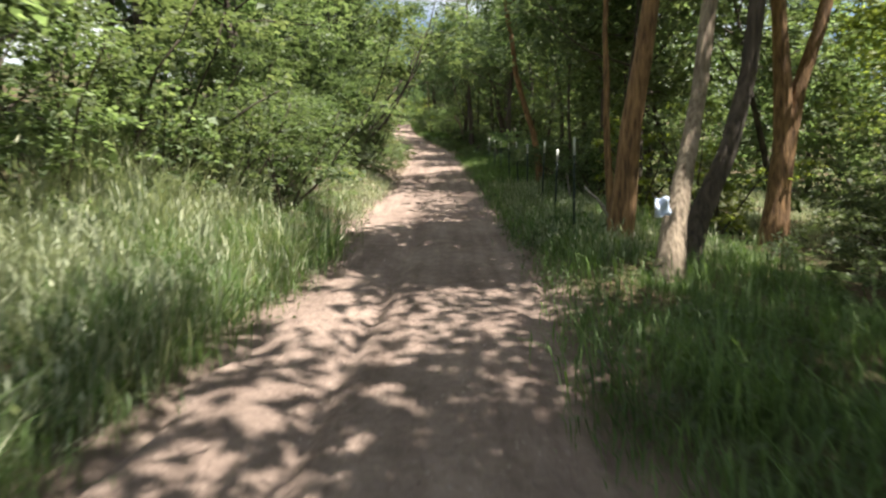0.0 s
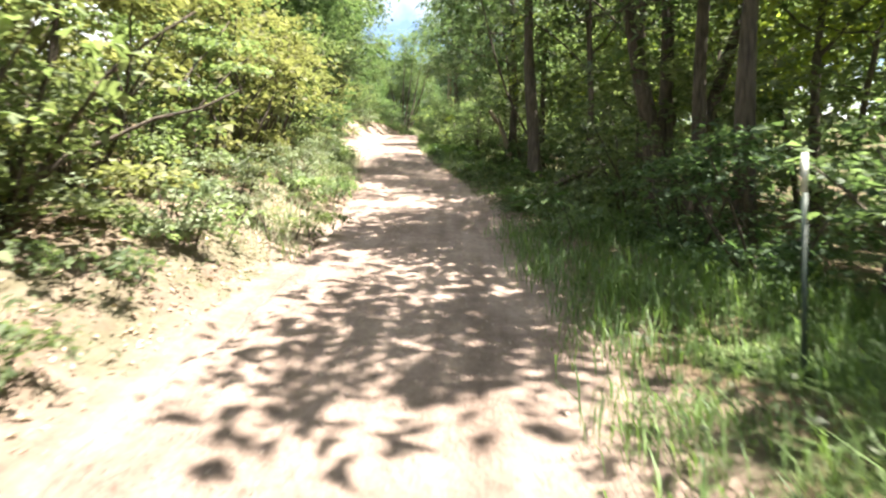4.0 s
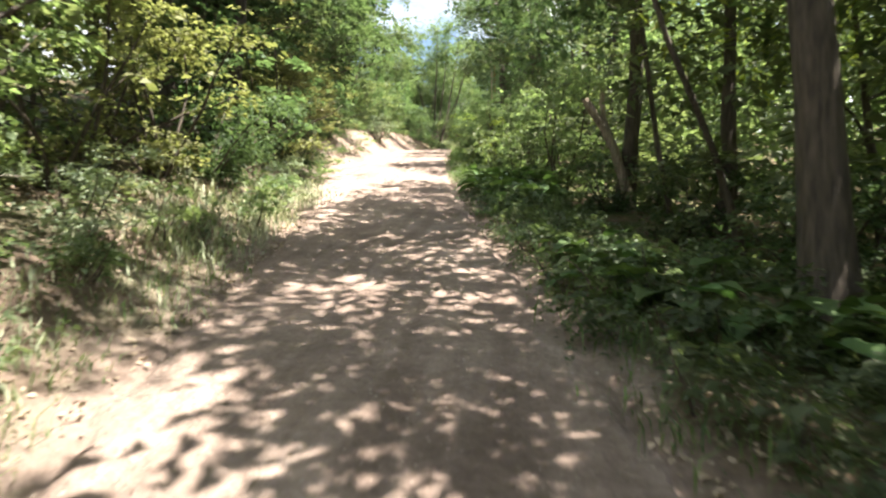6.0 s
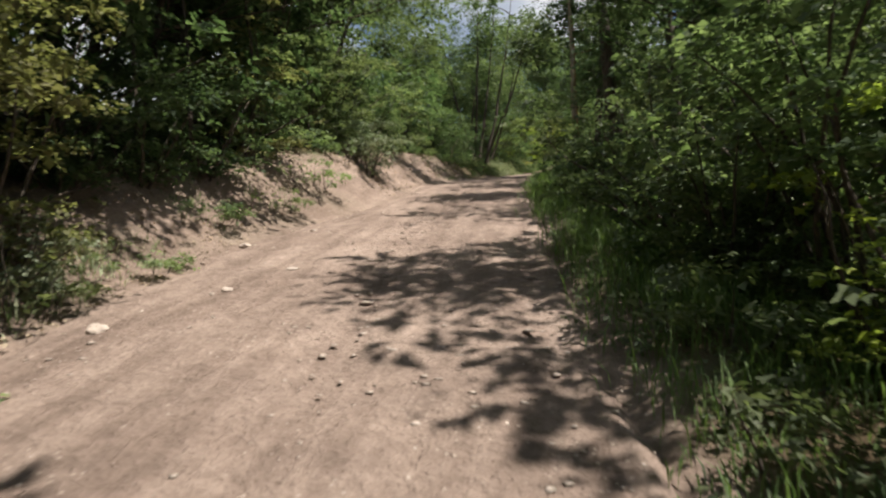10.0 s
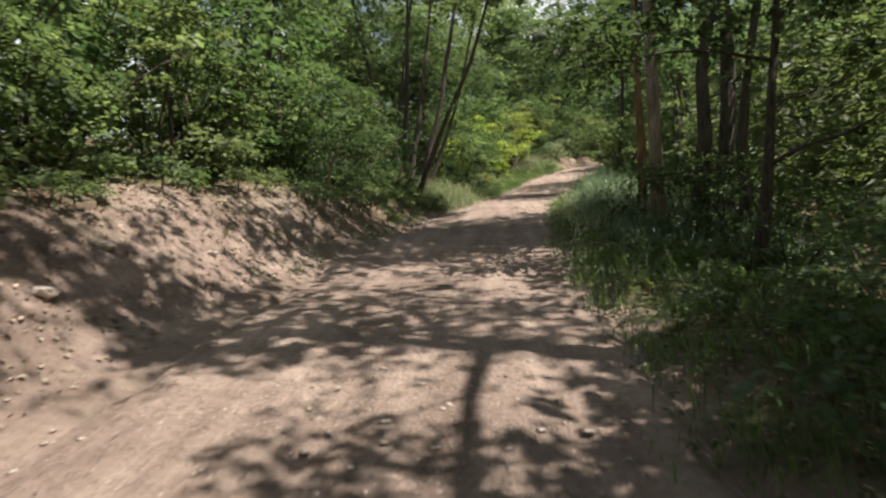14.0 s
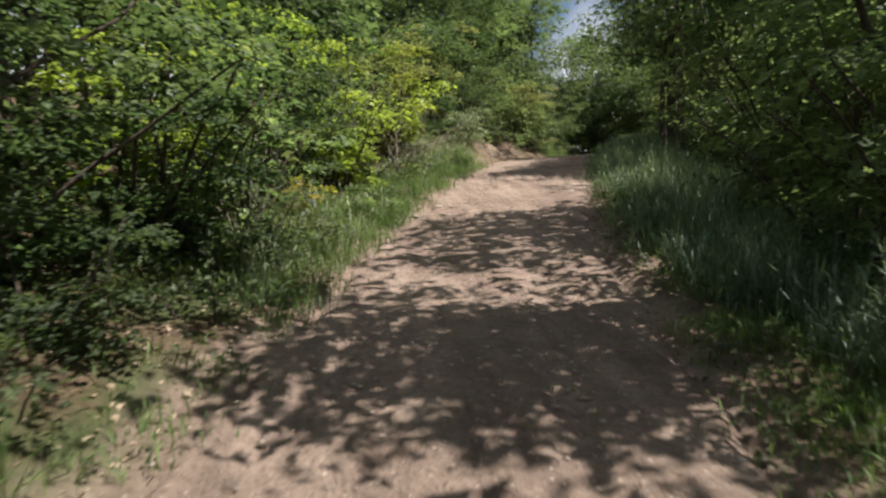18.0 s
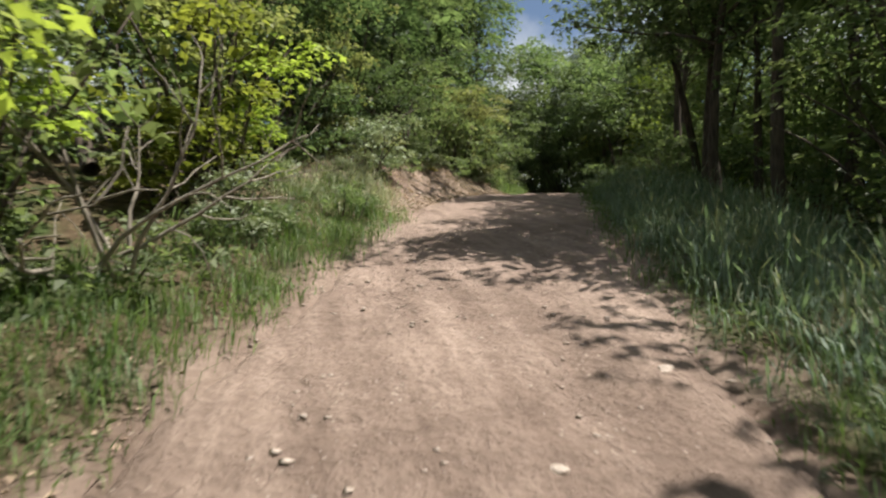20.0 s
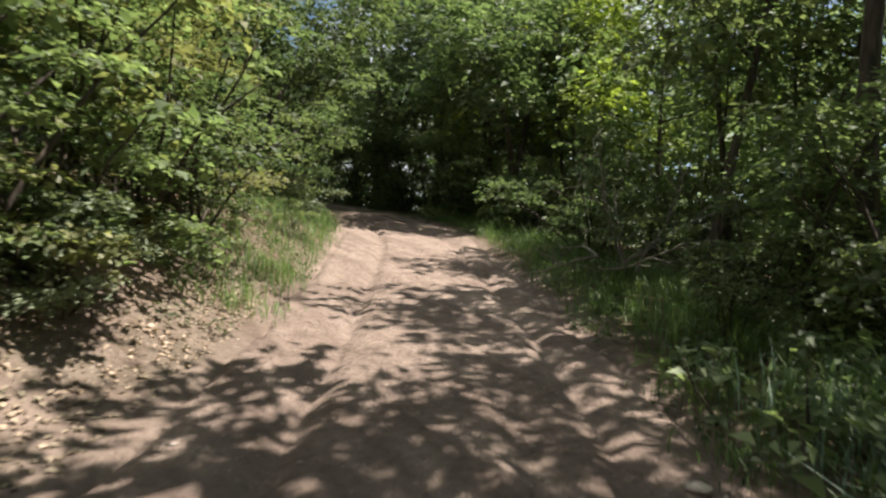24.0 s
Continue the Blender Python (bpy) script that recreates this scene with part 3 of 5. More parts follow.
def thicket(s0, s1, step, side, off, kinds, low, high, spread=0.35):
    """Shrubs at uneven steps, off metres behind the foot of the greenery on that side."""
    s = s0
    while s < s1:
        at = s + rng.uniform(-0.4, 0.4)
        foot = -np.interp(at, *FOOT_L) - off if side < 0 else np.interp(at, *FOOT_R) + off
        put(SHRUBS, kinds[rng.randint(len(kinds))], at, foot + rng.uniform(-spread, spread), rng.uniform(low, high))
        s += step * rng.uniform(0.8, 1.2)


def wood(s0, s1, step, d0, d1, kinds, low=0.85, high=1.15, glade=(0, 0)):
    """Trees at uneven steps between two lines off the track; the glade stays open."""
    s = s0
    while s < s1:
        k, at, off, size, turn = kinds[rng.randint(len(kinds))], s + rng.uniform(-0.6, 0.6), rng.uniform(d0, d1), rng.uniform(low, high), rng.uniform(0, 360)
        if not glade[0] < at < glade[1]:
            put(TREES, k, at, off, size, turn=turn)
        s += step * rng.uniform(0.8, 1.2)


# uphill side: a wall of shrubs, herbs at its foot, trees behind
thicket(-2, 10, 1.6, -1, 0.9, [1, 1, 3, 1], 0.9, 1.15)
thicket(9, 16, 1.4, -1, 0.6, [0, 0, 5], 0.8, 1.05)
thicket(16, 34, 1.5, -1, 0.9, [0, 1, 5, 3], 0.75, 1.0)
thicket(15, 32, 2.0, -1, 2.6, [1, 0, 3], 0.85, 1.1)
thicket(34, 52, 1.5, -1, 1.3, [10, 10, 1, 10], 0.85, 1.1)
thicket(35, 48, 2.6, -1, 0.1, [7], 0.5, 0.8, 0.2)
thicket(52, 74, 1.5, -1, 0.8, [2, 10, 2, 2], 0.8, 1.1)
wood(63.5, 75, 2.2, -7.4, -6.2, [1, 4, 4], 0.9, 1.15)
# dark-leaved kinds put the deep shade of this bank into leaf colour
thicket(60, 75, 1.7, -1, 1.9, [2, 9, 9], 0.9, 1.15)
wood(52, 76, 1.7, -6.5, -4.4, [6], 0.7, 1.0)
thicket(74, 90, 1.5, -1, 0.8, [1, 0, 5, 1], 0.75, 1.0)
thicket(89.5, 96.6, 1.0, -1, 0.5, [9, 2, 0], 0.75, 1.05)
thicket(89, 98, 0.9, -1, -0.1, [6, 4, 6], 0.6, 1.0, 0.7)
wood(89, 107, 2.6, -6.8, -4.8, [6], 0.7, 1.0)
wood(86, 94, 4.0, -8.0, -6.8, [2, 0], glade=(84, 93))
put(TREES, 1, 91.0, 4.8, 1.0)
thicket(97, 100.5, 1.6, -1, 1.2, [2], 0.45, 0.65)
thicket(100.5, 105.5, 1.1, -1, 0.9, [9, 3, 9], 0.85, 1.1)
thicket(100.5, 106, 0.8, -1, -0.1, [6, 6, 2], 0.6, 0.9, 0.5)
thicket(105.5, 117, 1.5, -1, 1.1, [9, 5, 3, 8], 0.85, 1.1)
thicket(117, 126, 1.4, -1, 1.45, [10, 3, 9], 0.85, 1.1)
thicket(126, 147, 1.5, -1, 0.85, [5, 3, 10, 0], 0.8, 1.1)
thicket(147, 172, 1.5, -1, 0.7, [0, 1, 3], 0.9, 1.2)
thicket(152, 172, 1.6, 1, 0.9, [0, 1, 3], 0.9, 1.2)
thicket(11, 96, 1.9, -1, 0.0, [4, 6, 6, 4], 0.6, 1.1, 0.35)
thicket(104, 119, 1.8, -1, 0.0, [4, 6, 4], 0.6, 1.0, 0.25)
thicket(119, 144, 2.2, -1, 0.2, [4, 7, 4], 0.5, 0.8, 0.2)
wood(14, 34, 3.6, -7.2, -5.0, [0, 2, 3, 4, 3])
wood(34, 50, 3.6, -8.5, -6.5, [2, 2, 3])
wood(50, 77, 3.6, -7.2, -5.0, [4, 1, 4, 3])
wood(77, 97, 3.6, -10.5, -8.2, [0, 2, 3], 0.75, 0.95, (86, 94))
wood(99, 108, 4.4, -8.8, -7.2, [2, 2], 0.75, 0.9)
wood(108, 122, 4.2, -8.4, -6.6, [2, 2, 0], 0.75, 0.95)
wood(122, 160, 3.4, -8.0, -6.0, [0, 2, 3])
wood(-6, 14, 4.0, -9.5, -7.5, [2])
wood(63, 77, 2.5, -7.2, -5.4, [1, 1, 4], 0.9, 1.15)
wood(-6, 170, 5.5, -13, -8.5, [7], 1.0, 1.3, (93, 121))
for s, d, c in ((105.5, -5.4, 0.8), (109.2, -5.6, 0.8), (112.6, -5.4, 0.75), (119.0, -5.4, 0.8), (122.6, -5.5, 0.85), (127.0, -5.2, 0.8)):
    put(TREES, 4, s, d, c)
put(TREES, 1, 110.5, -8.2, 0.9)
put(TREES, 1, 106.8, -8.6, 0.8)
# downhill side
thicket(15, 40, 1.9, 1, 0.6, [2, 0, 2, 6], 0.7, 1.0)
thicket(37, 56, 1.1, 1, 0.5, [6], 0.7, 1.2, 0.35)
thicket(37, 52, 1.5, 1, 1.6, [6], 0.8, 1.2, 0.4)
wood(39, 53, 2.6, 7.4, 10.0, [9, 8, 9])
thicket(52, 57, 1.5, 1, 0.8, [6], 0.7, 1.0, 0.3)
thicket(62, 72, 1.4, 1, 0.9, [0, 3, 2], 0.7, 0.9)
thicket(72, 78, 1.1, 1, 0.6, [6, 2, 6], 0.7, 0.95)
thicket(76, 90, 1.2, 1, 0.5, [6, 6, 2], 0.6, 0.9)
thicket(76, 92, 1.8, 1, 1.6, [2, 6, 2], 0.6, 0.9)
thicket(103, 118, 1.6, 1, 0.9, [0, 3, 1], 0.85, 1.1)
thicket(118, 130, 2.6, 1, 1.2, [0, 4], 0.6, 0.9)
thicket(128, 150, 1.3, 1, 1.0, [1, 0, 4, 0], 0.65, 0.95)
thicket(124, 152, 2.2, 1, 3.6, [1, 1, 8, 0], 0.65, 0.95)
wood(19, 36, 4.2, 4.4, 6.4, [10, 3, 9, 10])
wood(36, 50, 3.2, 5.4, 7.2, [10, 9, 9, 10], 0.8, 0.95)
wood(52, 60, 3.4, 9.5, 12, [2, 0, 2])
wood(65, 74, 2.8, 6.6, 8.2, [10, 9, 1])
wood(74, 84, 3.0, 4.5, 5.8, [10, 1, 10], 0.75, 0.9)
wood(102, 116, 3.0, 5.4, 7.0, [10, 10, 9], glade=(100, 103))
wood(117, 126, 3.2, 5.2, 6.4, [10, 9, 9], 0.75, 0.9)
wood(125, 139, 3.8, 5.4, 7.0, [9, 8, 9], 0.75, 0.95, (124, 134.5))
wood(118, 138, 3.0, 4.0, 4.8, [9, 3, 10], 0.95, 1.2, (116, 123))
wood(138, 150, 4.6, 5.5, 7.5, [2, 8, 3], 0.8, 1.0)
wood(140, 172, 3.2, -7.5, -4.2, [2, 3, 0], 0.95, 1.15)
wood(146, 176, 3.2, 3.4, 7.0, [2, 0, 2], 0.95, 1.15)
wood(36, 112, 5.0, 14, 20, [7], 1.0, 1.3)
wood(112, 170, 6.0, 16, 22, [7], 1.0, 1.3)
wood(15, 24, 3.2, 5.8, 7.6, [9], 0.75, 0.95)
put(TREES, 8, 12.6, 9.4, 0.85)
# saplings; those close to the track are added for their shade
for s, d in ((1.6, 3.5), (4.4, 9.0), (6.2, 8.6), (9.4, 10.4), (14.6, 3.9), (17.0, 4.6), (16.2, 8.4), (20.6, 3.8)):
    put(TREES, 6, s, d, rng.uniform(0.85, 1.05))
for s, d, k, c in ((85.6, 3.5, 4, 0.8), (36.6, 3.9, 0, 1.0), (38.8, 4.4, 0, 1.0), (43.2, 4.9, 10, 0.95), (46.0, 4.6, 10, 0.9), (52.2, 4.9, 0, 0.95), (55.6, 4.3, 1, 1.0)):
    put(TREES, k, s, d, c)
wood(-6, 36, 4.0, 19, 25, [2, 7, 2], 0.9, 1.2)
wood(22, 36, 4.6, 5.5, 8.0, [10, 9, 9], 0.85, 1.1)
# the wood that closes the view where the track bends away
for s, d in ((146, 2.6), (148, 3.4), (151, 2.4), (154, 3), (147, 5.4), (151, 5.5), (156, 2.2), (160, 2.6), (164, 2.2)):
    put(SHRUBS, (0, 1, 3)[int(s + d) % 3], s, d, 1.0)
    put(TREES, (0, 2, 3)[int(s) % 3], s + 1, d + 1.2, 0.75)

for s, d, k in ((130.2, -3.3, 1), (131.6, -3.0, 5), (133.0, -3.1, 1), (134.6, -2.9, 0)):
    put(SHRUBS, k, s, d, 0.8)

# unseen trees that shade the start, then trees that stand out one by one
for s, d, k in ((-4.0, 4.4, 3), (-0.5, 4.9, 0), (2.6, 4.3, 3), (5.0, 8.5, 0), (-2.0, 6.5, 1)):
    put(TREES, k, s, d, 1.0)
put(TREES, 2, 14.5, 4.0, 0.9, turn=30)
put(TREES, 10, 19.0, 4.4, 0.95)
put(TREES, 9, 20.8, 6.0, 0.95)
put(TREES, 1, 23.8, 6.6, 1.0)
put(TREES, 0, 26.4, 5.6, 0.95)
put(SHRUBS, 8, 14.3, 4.0, 0.75)
put(SHRUBS, 1, 15.8, 4.6, 0.8)
put(SHRUBS, 8, 12.6, 5.0, 0.9)
put(TREES, 4, 104.5, 3.4, 1.1, "dark tree hanging low over the verge", turn=180)


def ground_at(x, y):
    s, d = along_and_off(np.array([float(x)]), np.array([float(y)]))
    return float(lie(s, d)[0])


def stem_tree(seed, height, stems, bark, leaf, label, count=150, reach=2.4, limbs=6, crown_from=0.5, broken=False):
    """A tree whose trunks run through given places; a height of None lies on the ground."""
    x0, y0 = stems[0][1][0][:2]
    base = np.array([x0, y0, ground_at(x0, y0)])
    lines = []
    for girth, places in stems:
        p = np.array([(x, y, ground_at(x, y) - 0.25 if z is None else z) for x, y, z in places]) - base
        if not broken:
            way = p[-1] - p[-2]
            way = way / np.linalg.norm(way)
            rest = max(0.6, height - p[-1][2])
            p = np.vstack([p, p[-1] + rest * 0.5 * (way + (0, 0, 0.5)), p[-1] + rest * (0.7 * way + (0, 0, 0.5))])
        c = curve_through(p, 8)
        u = np.r_[0, np.cumsum(np.linalg.norm(np.diff(c, axis=0), axis=1))]
        lines.append((girth, np.stack([np.interp(np.linspace(0, u[-1], 13), u, c[:, q]) for q in range(3)], 1)))
    root = build_tree(seed, height, stems[0][0], None, crown_from, reach, 0 if broken else count, 0.17, bark, leaf, label, limbs=limbs, stems=lines)
    root.matrix_basis = Matrix.Translation(base)
    return root


# the clump of bare trunks beside the fence
stem_tree(201, 11, [(0.17, [(2.62, 9.5, None), (2.75, 9.4, 2.6), (2.92, 9.3, 3.8), (3.05, 9.3, 5.5)])], BARK_RED, LEAF_MID, "tall tree with a thick bare orange-brown trunk", 110)
stem_tree(202, 7.5, [(0.07, [(2.78, 10.3, None), (2.66, 10.34, 3.37), (2.62, 10.3, 5.0)])], BARK_RED, LEAF_MID, "thin tree with a sunlit orange trunk", 90, 1.8)
stem_tree(203, 10, [(0.125, [(2.43, 6.8, None), (2.8, 7.4, 2.0), (3.15, 7.89, 3.02), (3.4, 8.05, 4.4), (3.55, 8.1, 5.6)])], BARK_PALE, LEAF_LIGHT, "tall tree with a pale scarred trunk leaning over grass", 95)
stem_tree(204, 10, [(0.13, [(2.8, 7.5, None), (3.3, 7.8, 2.0), (3.8, 8.0, 3.05), (3.95, 8.0, 4.4)])], BARK, LEAF_MID, "tall tree with a grey-brown trunk leaning over grass", 95)
stem_tree(205, 11, [(0.2, [(5.85, 11.2, None), (6.05, 11.3, 2.6), (6.2, 11.4, 3.4), (6.05, 11.4, 4.9)]), (0.16, [(5.95, 11.25, None), (6.15, 11.35, 2.8), (6.5, 11.45, 4.2), (6.9, 11.5, 5.4)])], BARK_RED, LEAF_MID, "forked tree with a cracked red-brown trunk", 100)
stem_tree(206, 11, [(0.12, [(3.42, 22.2, None), (3.38, 22.2, 3.55), (3.2, 22.2, 4.6), (2.8, 22.1, 5.8), (2.5, 22.0, 7.0)])], BARK_RED, LEAF_MID, "tree with a smooth orange-brown trunk bending over the verge")
# dark stems that lean out over the track
stem_tree(207, 6, [(0.07, [(-4.1, 23.6, None), (-2.4, 23.5, 5.0), (-1.5, 23.6, 6.4)]), (0.08, [(-4.2, 24.4, None), (-2.4, 24.8, 5.7), (-1.3, 25.2, 7.2)]), (0.08, [(-4.3, 25.5, None), (-2.42, 26.9, 6.7), (-1.5, 27.6, 8.2)]), (0.05, [(-4.0, 24.0, None), (-3.0, 24.4, 5.6), (-2.4, 24.6, 7.2)])], BARK, LEAF_LIGHT, "several dark stems leaning steeply over the track", 150, 2.0, 8)
# shaded wood below the track
stem_tree(208, 11, [(0.2, [(4.1, 41.5, None), (3.9, 41.5, 7.5), (3.5, 41.4, 9.5)]), (0.17, [(4.3, 41.7, None), (4.3, 41.8, 7.5), (4.35, 41.9, 9.5)]), (0.14, [(4.5, 41.6, None), (5.0, 41.5, 7.8), (5.6, 41.4, 9.6)])], BARK, LEAF_MID, "several-stemmed dark tree in shade", 150, 2.6, 9)
stem_tree(209, 9, [(0.06, [(3.5, 45.3, None), (3.44, 45.3, 8.4), (3.4, 45.3, 10)])], BARK, LEAF_MID, "slim dark tree in shade", 110)
stem_tree(210, 12, [(0.2, [(2.2, 47.9, None), (2.12, 47.9, 8.0), (2.0, 47.9, 11)])], BARK, LEAF_MID, "tall tree with a rough brown trunk beside broad-leaved herbs", 330, 3.4, 8)
stem_tree(211, 9, [(0.055, [(2.7, 51.3, None), (2.24, 51.3, 9.2), (1.75, 50.7, 9.92), (1.2, 50.4, 11.2)])], BARK, LEAF_MID, "thin dark tree leaning towards the track", 120)
stem_tree(212, 9, [(0.055, [(2.35, 53.4, None), (2.1, 53.3, 8.74), (1.8, 53.2, 10.5)])], BARK, LEAF_MID, "thin dark tree leaning towards the track", 120)
stem_tree(213, 3, [(0.13, [(1.95, 55.7, None), (1.77, 55.75, 9.25), (1.5, 55.9, 10.2), (0.98, 55.8, 10.97)]), (0.08, [(1.56, 55.88, 10.0), (1.42, 56.0, 10.6), (1.38, 56.0, 11.25)])], BARK_PALE, LEAF_MID, "broken forked trunk leaning towards the track", broken=True)
stem_tree(214, 12, [(0.26, [(-1.0, 81.3, None), (-1.15, 81.2, 17.0), (-1.3, 81.2, 19.0)])], BARK, LEAF_DARK, "massive dark trunk in deep shade", 330, 3.6, 8)
# the clump of slim trunks above the grass
stem_tree(215, 11, [(0.12, [(-1.95, 87.9, None), (-2.05, 87.7, 17.0), (-2.1, 87.6, 19.0)])], BARK_PALE, LEAF_DARK, "tall slim pale-barked tree in a shaded roadside clump", 240, 2.8)
stem_tree(216, 10, [(0.09, [(-1.85, 89.4, None), (-1.9, 89.4, 17.5), (-1.95, 89.3, 19.5)])], BARK_RED, LEAF_MID, "tall slim red-brown tree in a shaded roadside clump", 200, 2.6)
stem_tree(217, 11, [(0.13, [(-1.1, 88.3, None), (-1.1, 88.3, 17.5), (-0.9, 88.3, 19.5)])], BARK, LEAF_DARK, "tall slim tree in a shaded roadside clump", 240, 3.0)
stem_tree(218, 10, [(0.10, [(-0.55, 88.0, None), (-0.5, 88.0, 17.5), (-0.2, 88.0, 19.5)])], BARK, LEAF_MID, "tall slim tree in a shaded roadside clump", 200, 2.6)
# leaning stems up the bank
stem_tree(219, 8, [(0.11, [(-11.9, 79.4, None), (-11.0, 80.0, 16.8), (-10.1, 80.3, 19.0)]), (0.10, [(-12.2, 80.0, None), (-11.5, 80.6, 17.0), (-10.9, 80.9, 19.4)]), (0.09, [(-12.0, 79.0, None), (-11.6, 79.3, 17.0), (-11.0, 79.5, 19.0)])], BARK, LEAF_MID, "leaning brown trunks on the bank", 190, 2.6, 8)
stem_tree(220, 8, [(0.09, [(-7.2, 96.1, None), (-6.14, 95.5, 19.0), (-5.2, 95.2, 21.0)])], BARK, LEAF_MID, "bare dark trunk leaning over the track", 22, 1.4, 4, 0.7)
stem_tree(221, 9, [(0.08, [(-7.3, 100.6, None), (-6.5, 100.7, 19.5), (-5.9, 100.5, 21.3)]), (0.08, [(-8.5, 100.2, None), (-8.1, 100.2, 21.0), (-7.8, 100.2, 23.0)])], BARK, LEAF_MID, "dark trunks leaning over pale grass", 70, 1.8, 8)
stem_tree(222, 9, [(0.11, [(-7.85, 98.4, None), (-7.9, 98.4, 18.5), (-8.15, 98.4, 19.2), (-8.5, 98.4, 20.2)]), (0.11, [(-7.75, 98.6, None), (-7.72, 98.6, 18.6), (-7.66, 98.6, 19.7)]), (0.10, [(-7.5, 98.3, None), (-7.4, 98.3, 18.6), (-7.2, 98.3, 19.7)]), (0.11, [(-7.0, 98.2, None), (-6.9, 98.2, 18.5), (-6.57, 98.2, 19.7)])], BARK, LEAF_MID, "clump of dark trunks above pale grass", 150, 2.2, 9, 0.7)
put(TREES, 5, 143.5, -4.0, 0.9, turn=20)
put(TREES, 5, 146.0, 4.5, 0.9, turn=200)
# a tall unseen tree added to shade the verge; bushes behind the fence
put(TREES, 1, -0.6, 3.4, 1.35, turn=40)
for s, d, k, c in ((7.6, 5.4, 0, 0.6), (9.2, 6.4, 1, 0.6), (11.2, 7.6, 0, 0.75), (8.8, 8.2, 1, 0.8), (13.4, 8.6, 1, 0.8), (6.6, 7.0, 0, 0.7), (10.4, 9.8, 1, 0.9), (7.0, 4.4, 6, 0.9), (8.4, 5.0, 4, 0.9), (9.9, 5.6, 6, 1.0)):
    put(SHRUBS, k, s, d, c, turn=37 * s)
for s, d, k, c in ((56.4, -5.6, 1, 1.15), (58.2, -5.0, 1, 1.2), (60.0, -5.8, 1, 1.15)):
    put(TREES, k, s, d, c, turn=53 * s)
for s, d, c in ((118.4, 4.3, 0.8), (121.0, 4.0, 0.78), (123.2, 4.2, 0.78)):
    put(TREES, 0, s, d, c, turn=31 * s)
# low bushes under the trees, with shade put into their dark leaf colour
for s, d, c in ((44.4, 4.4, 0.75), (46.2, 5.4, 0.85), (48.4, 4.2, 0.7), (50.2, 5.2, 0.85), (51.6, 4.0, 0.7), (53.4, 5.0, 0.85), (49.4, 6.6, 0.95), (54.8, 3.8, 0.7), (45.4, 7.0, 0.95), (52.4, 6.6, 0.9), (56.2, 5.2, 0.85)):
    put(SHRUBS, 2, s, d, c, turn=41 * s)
for x, y, k, c in ((16.5, 147.0, 0, 1.05), (19.5, 150.0, 1, 1.1), (22.5, 148.5, 0, 1.15), (18.0, 155.0, 3, 1.2), (25.0, 152.0, 3, 1.2), (15.8, 152.0, 0, 1.1)):
    s, d = along_and_off(np.array([x]), np.array([y]))
    put(TREES, k, float(s[0]), float(d[0]), c, turn=17 * x)
# herbs and seedlings on the lower verge, lit look put into lighter leaves
for s, d, k, c in ((124.6, 2.6, 4, 1.2), (125.8, 3.0, 4, 1.3), (127.0, 2.6, 4, 1.2), (128.3, 2.9, 7, 0.6), (129.4, 2.5, 4, 1.3), (131.0, 2.4, 4, 1.2), (132.4, 2.6, 1, 0.4), (126.4, 3.7, 1, 0.5), (129.8, 3.6, 1, 0.55), (123.4, 3.2, 4, 1.3)):
    put(SHRUBS, k, s, d, c, turn=29 * s)
# large-leaved bushes crowding the lower edge of the track
for s, d, k, c in ((60.6, 2.5, 5, 0.6), (62.2, 2.3, 5, 0.62), (63.9, 2.4, 8, 0.6), (65.8, 2.2, 5, 0.6), (67.6, 2.3, 0, 0.6), (61.4, 1.9, 6, 0.9), (63.0, 1.7, 6, 0.9), (64.8, 1.75, 4, 0.9), (59.4, 2.6, 5, 0.55)):
    put(SHRUBS, k, s, d, c, turn=53 * s)
s = 118.0
while s < 150:
    put(TREES, 6, s, rng.uniform(6, 11), rng.uniform(0.8, 1.1))
    s += 2.3


# ---- what nobody could count: far woods, grass, litter, gravel ----
def stuff(name, v, f, mat, label, category, flat=True):
    tagged(new(name, mesh_of(name, v, f, mat, flat)), label, category, kind="stuff")


def far_woods(name, d0, d1, count, mat, label, s0=-25, s1=215, top=13, seed=1):
    rng = np.random.RandomState(seed)
    n = count // 12
    s, d = rng.uniform(s0, s1, n), rng.uniform(d0, d1, n)
    p, way = track_at(s)
    hub = np.stack([p[:, 0] + way[:, 1] * d, p[:, 1] - way[:, 0] * d, lie(s, d) + top * rng.rand(n) ** 0.8 * (0.75 + 0.25 * wavy(s, d, 0.35))], 1)
    out = rng.normal(0, 1, (n, 3))
    stuff(name, *sprays(rng, hub, out / np.linalg.norm(out, axis=1, keepdims=True), 12, 1.5, 0.42, "blade"), mat, label, "woods")


far_woods("far_woods", -34, -12.5, 36000, LEAF_MID, "green wood rising up the hillside", seed=1)
# sunlit woods get part of their brightness from the lighter leaf colour
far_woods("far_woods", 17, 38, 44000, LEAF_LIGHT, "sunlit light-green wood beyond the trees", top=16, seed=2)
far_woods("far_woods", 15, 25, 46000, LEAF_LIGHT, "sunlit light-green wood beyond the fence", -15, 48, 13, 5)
far_woods("far_woods", -16, -9.5, 12000, LEAF_MID, "green wood behind the dark trunks", 86, 112, 8, 10)
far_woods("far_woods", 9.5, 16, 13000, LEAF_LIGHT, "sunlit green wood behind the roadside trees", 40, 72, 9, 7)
far_woods("far_woods", 9.5, 16, 25000, LEAF_MID, "green wood below the shaded track", 72, 115, 13, 11)
far_woods("far_woods", 4.5, 26, 36000, LEAF_MID, "green wood where the track bends away", 150, 205, 15, 3)
far_woods("far_woods", -26, -4.5, 34000, LEAF_MID, "green wood where the track bends away", 150, 215, 15, 4)
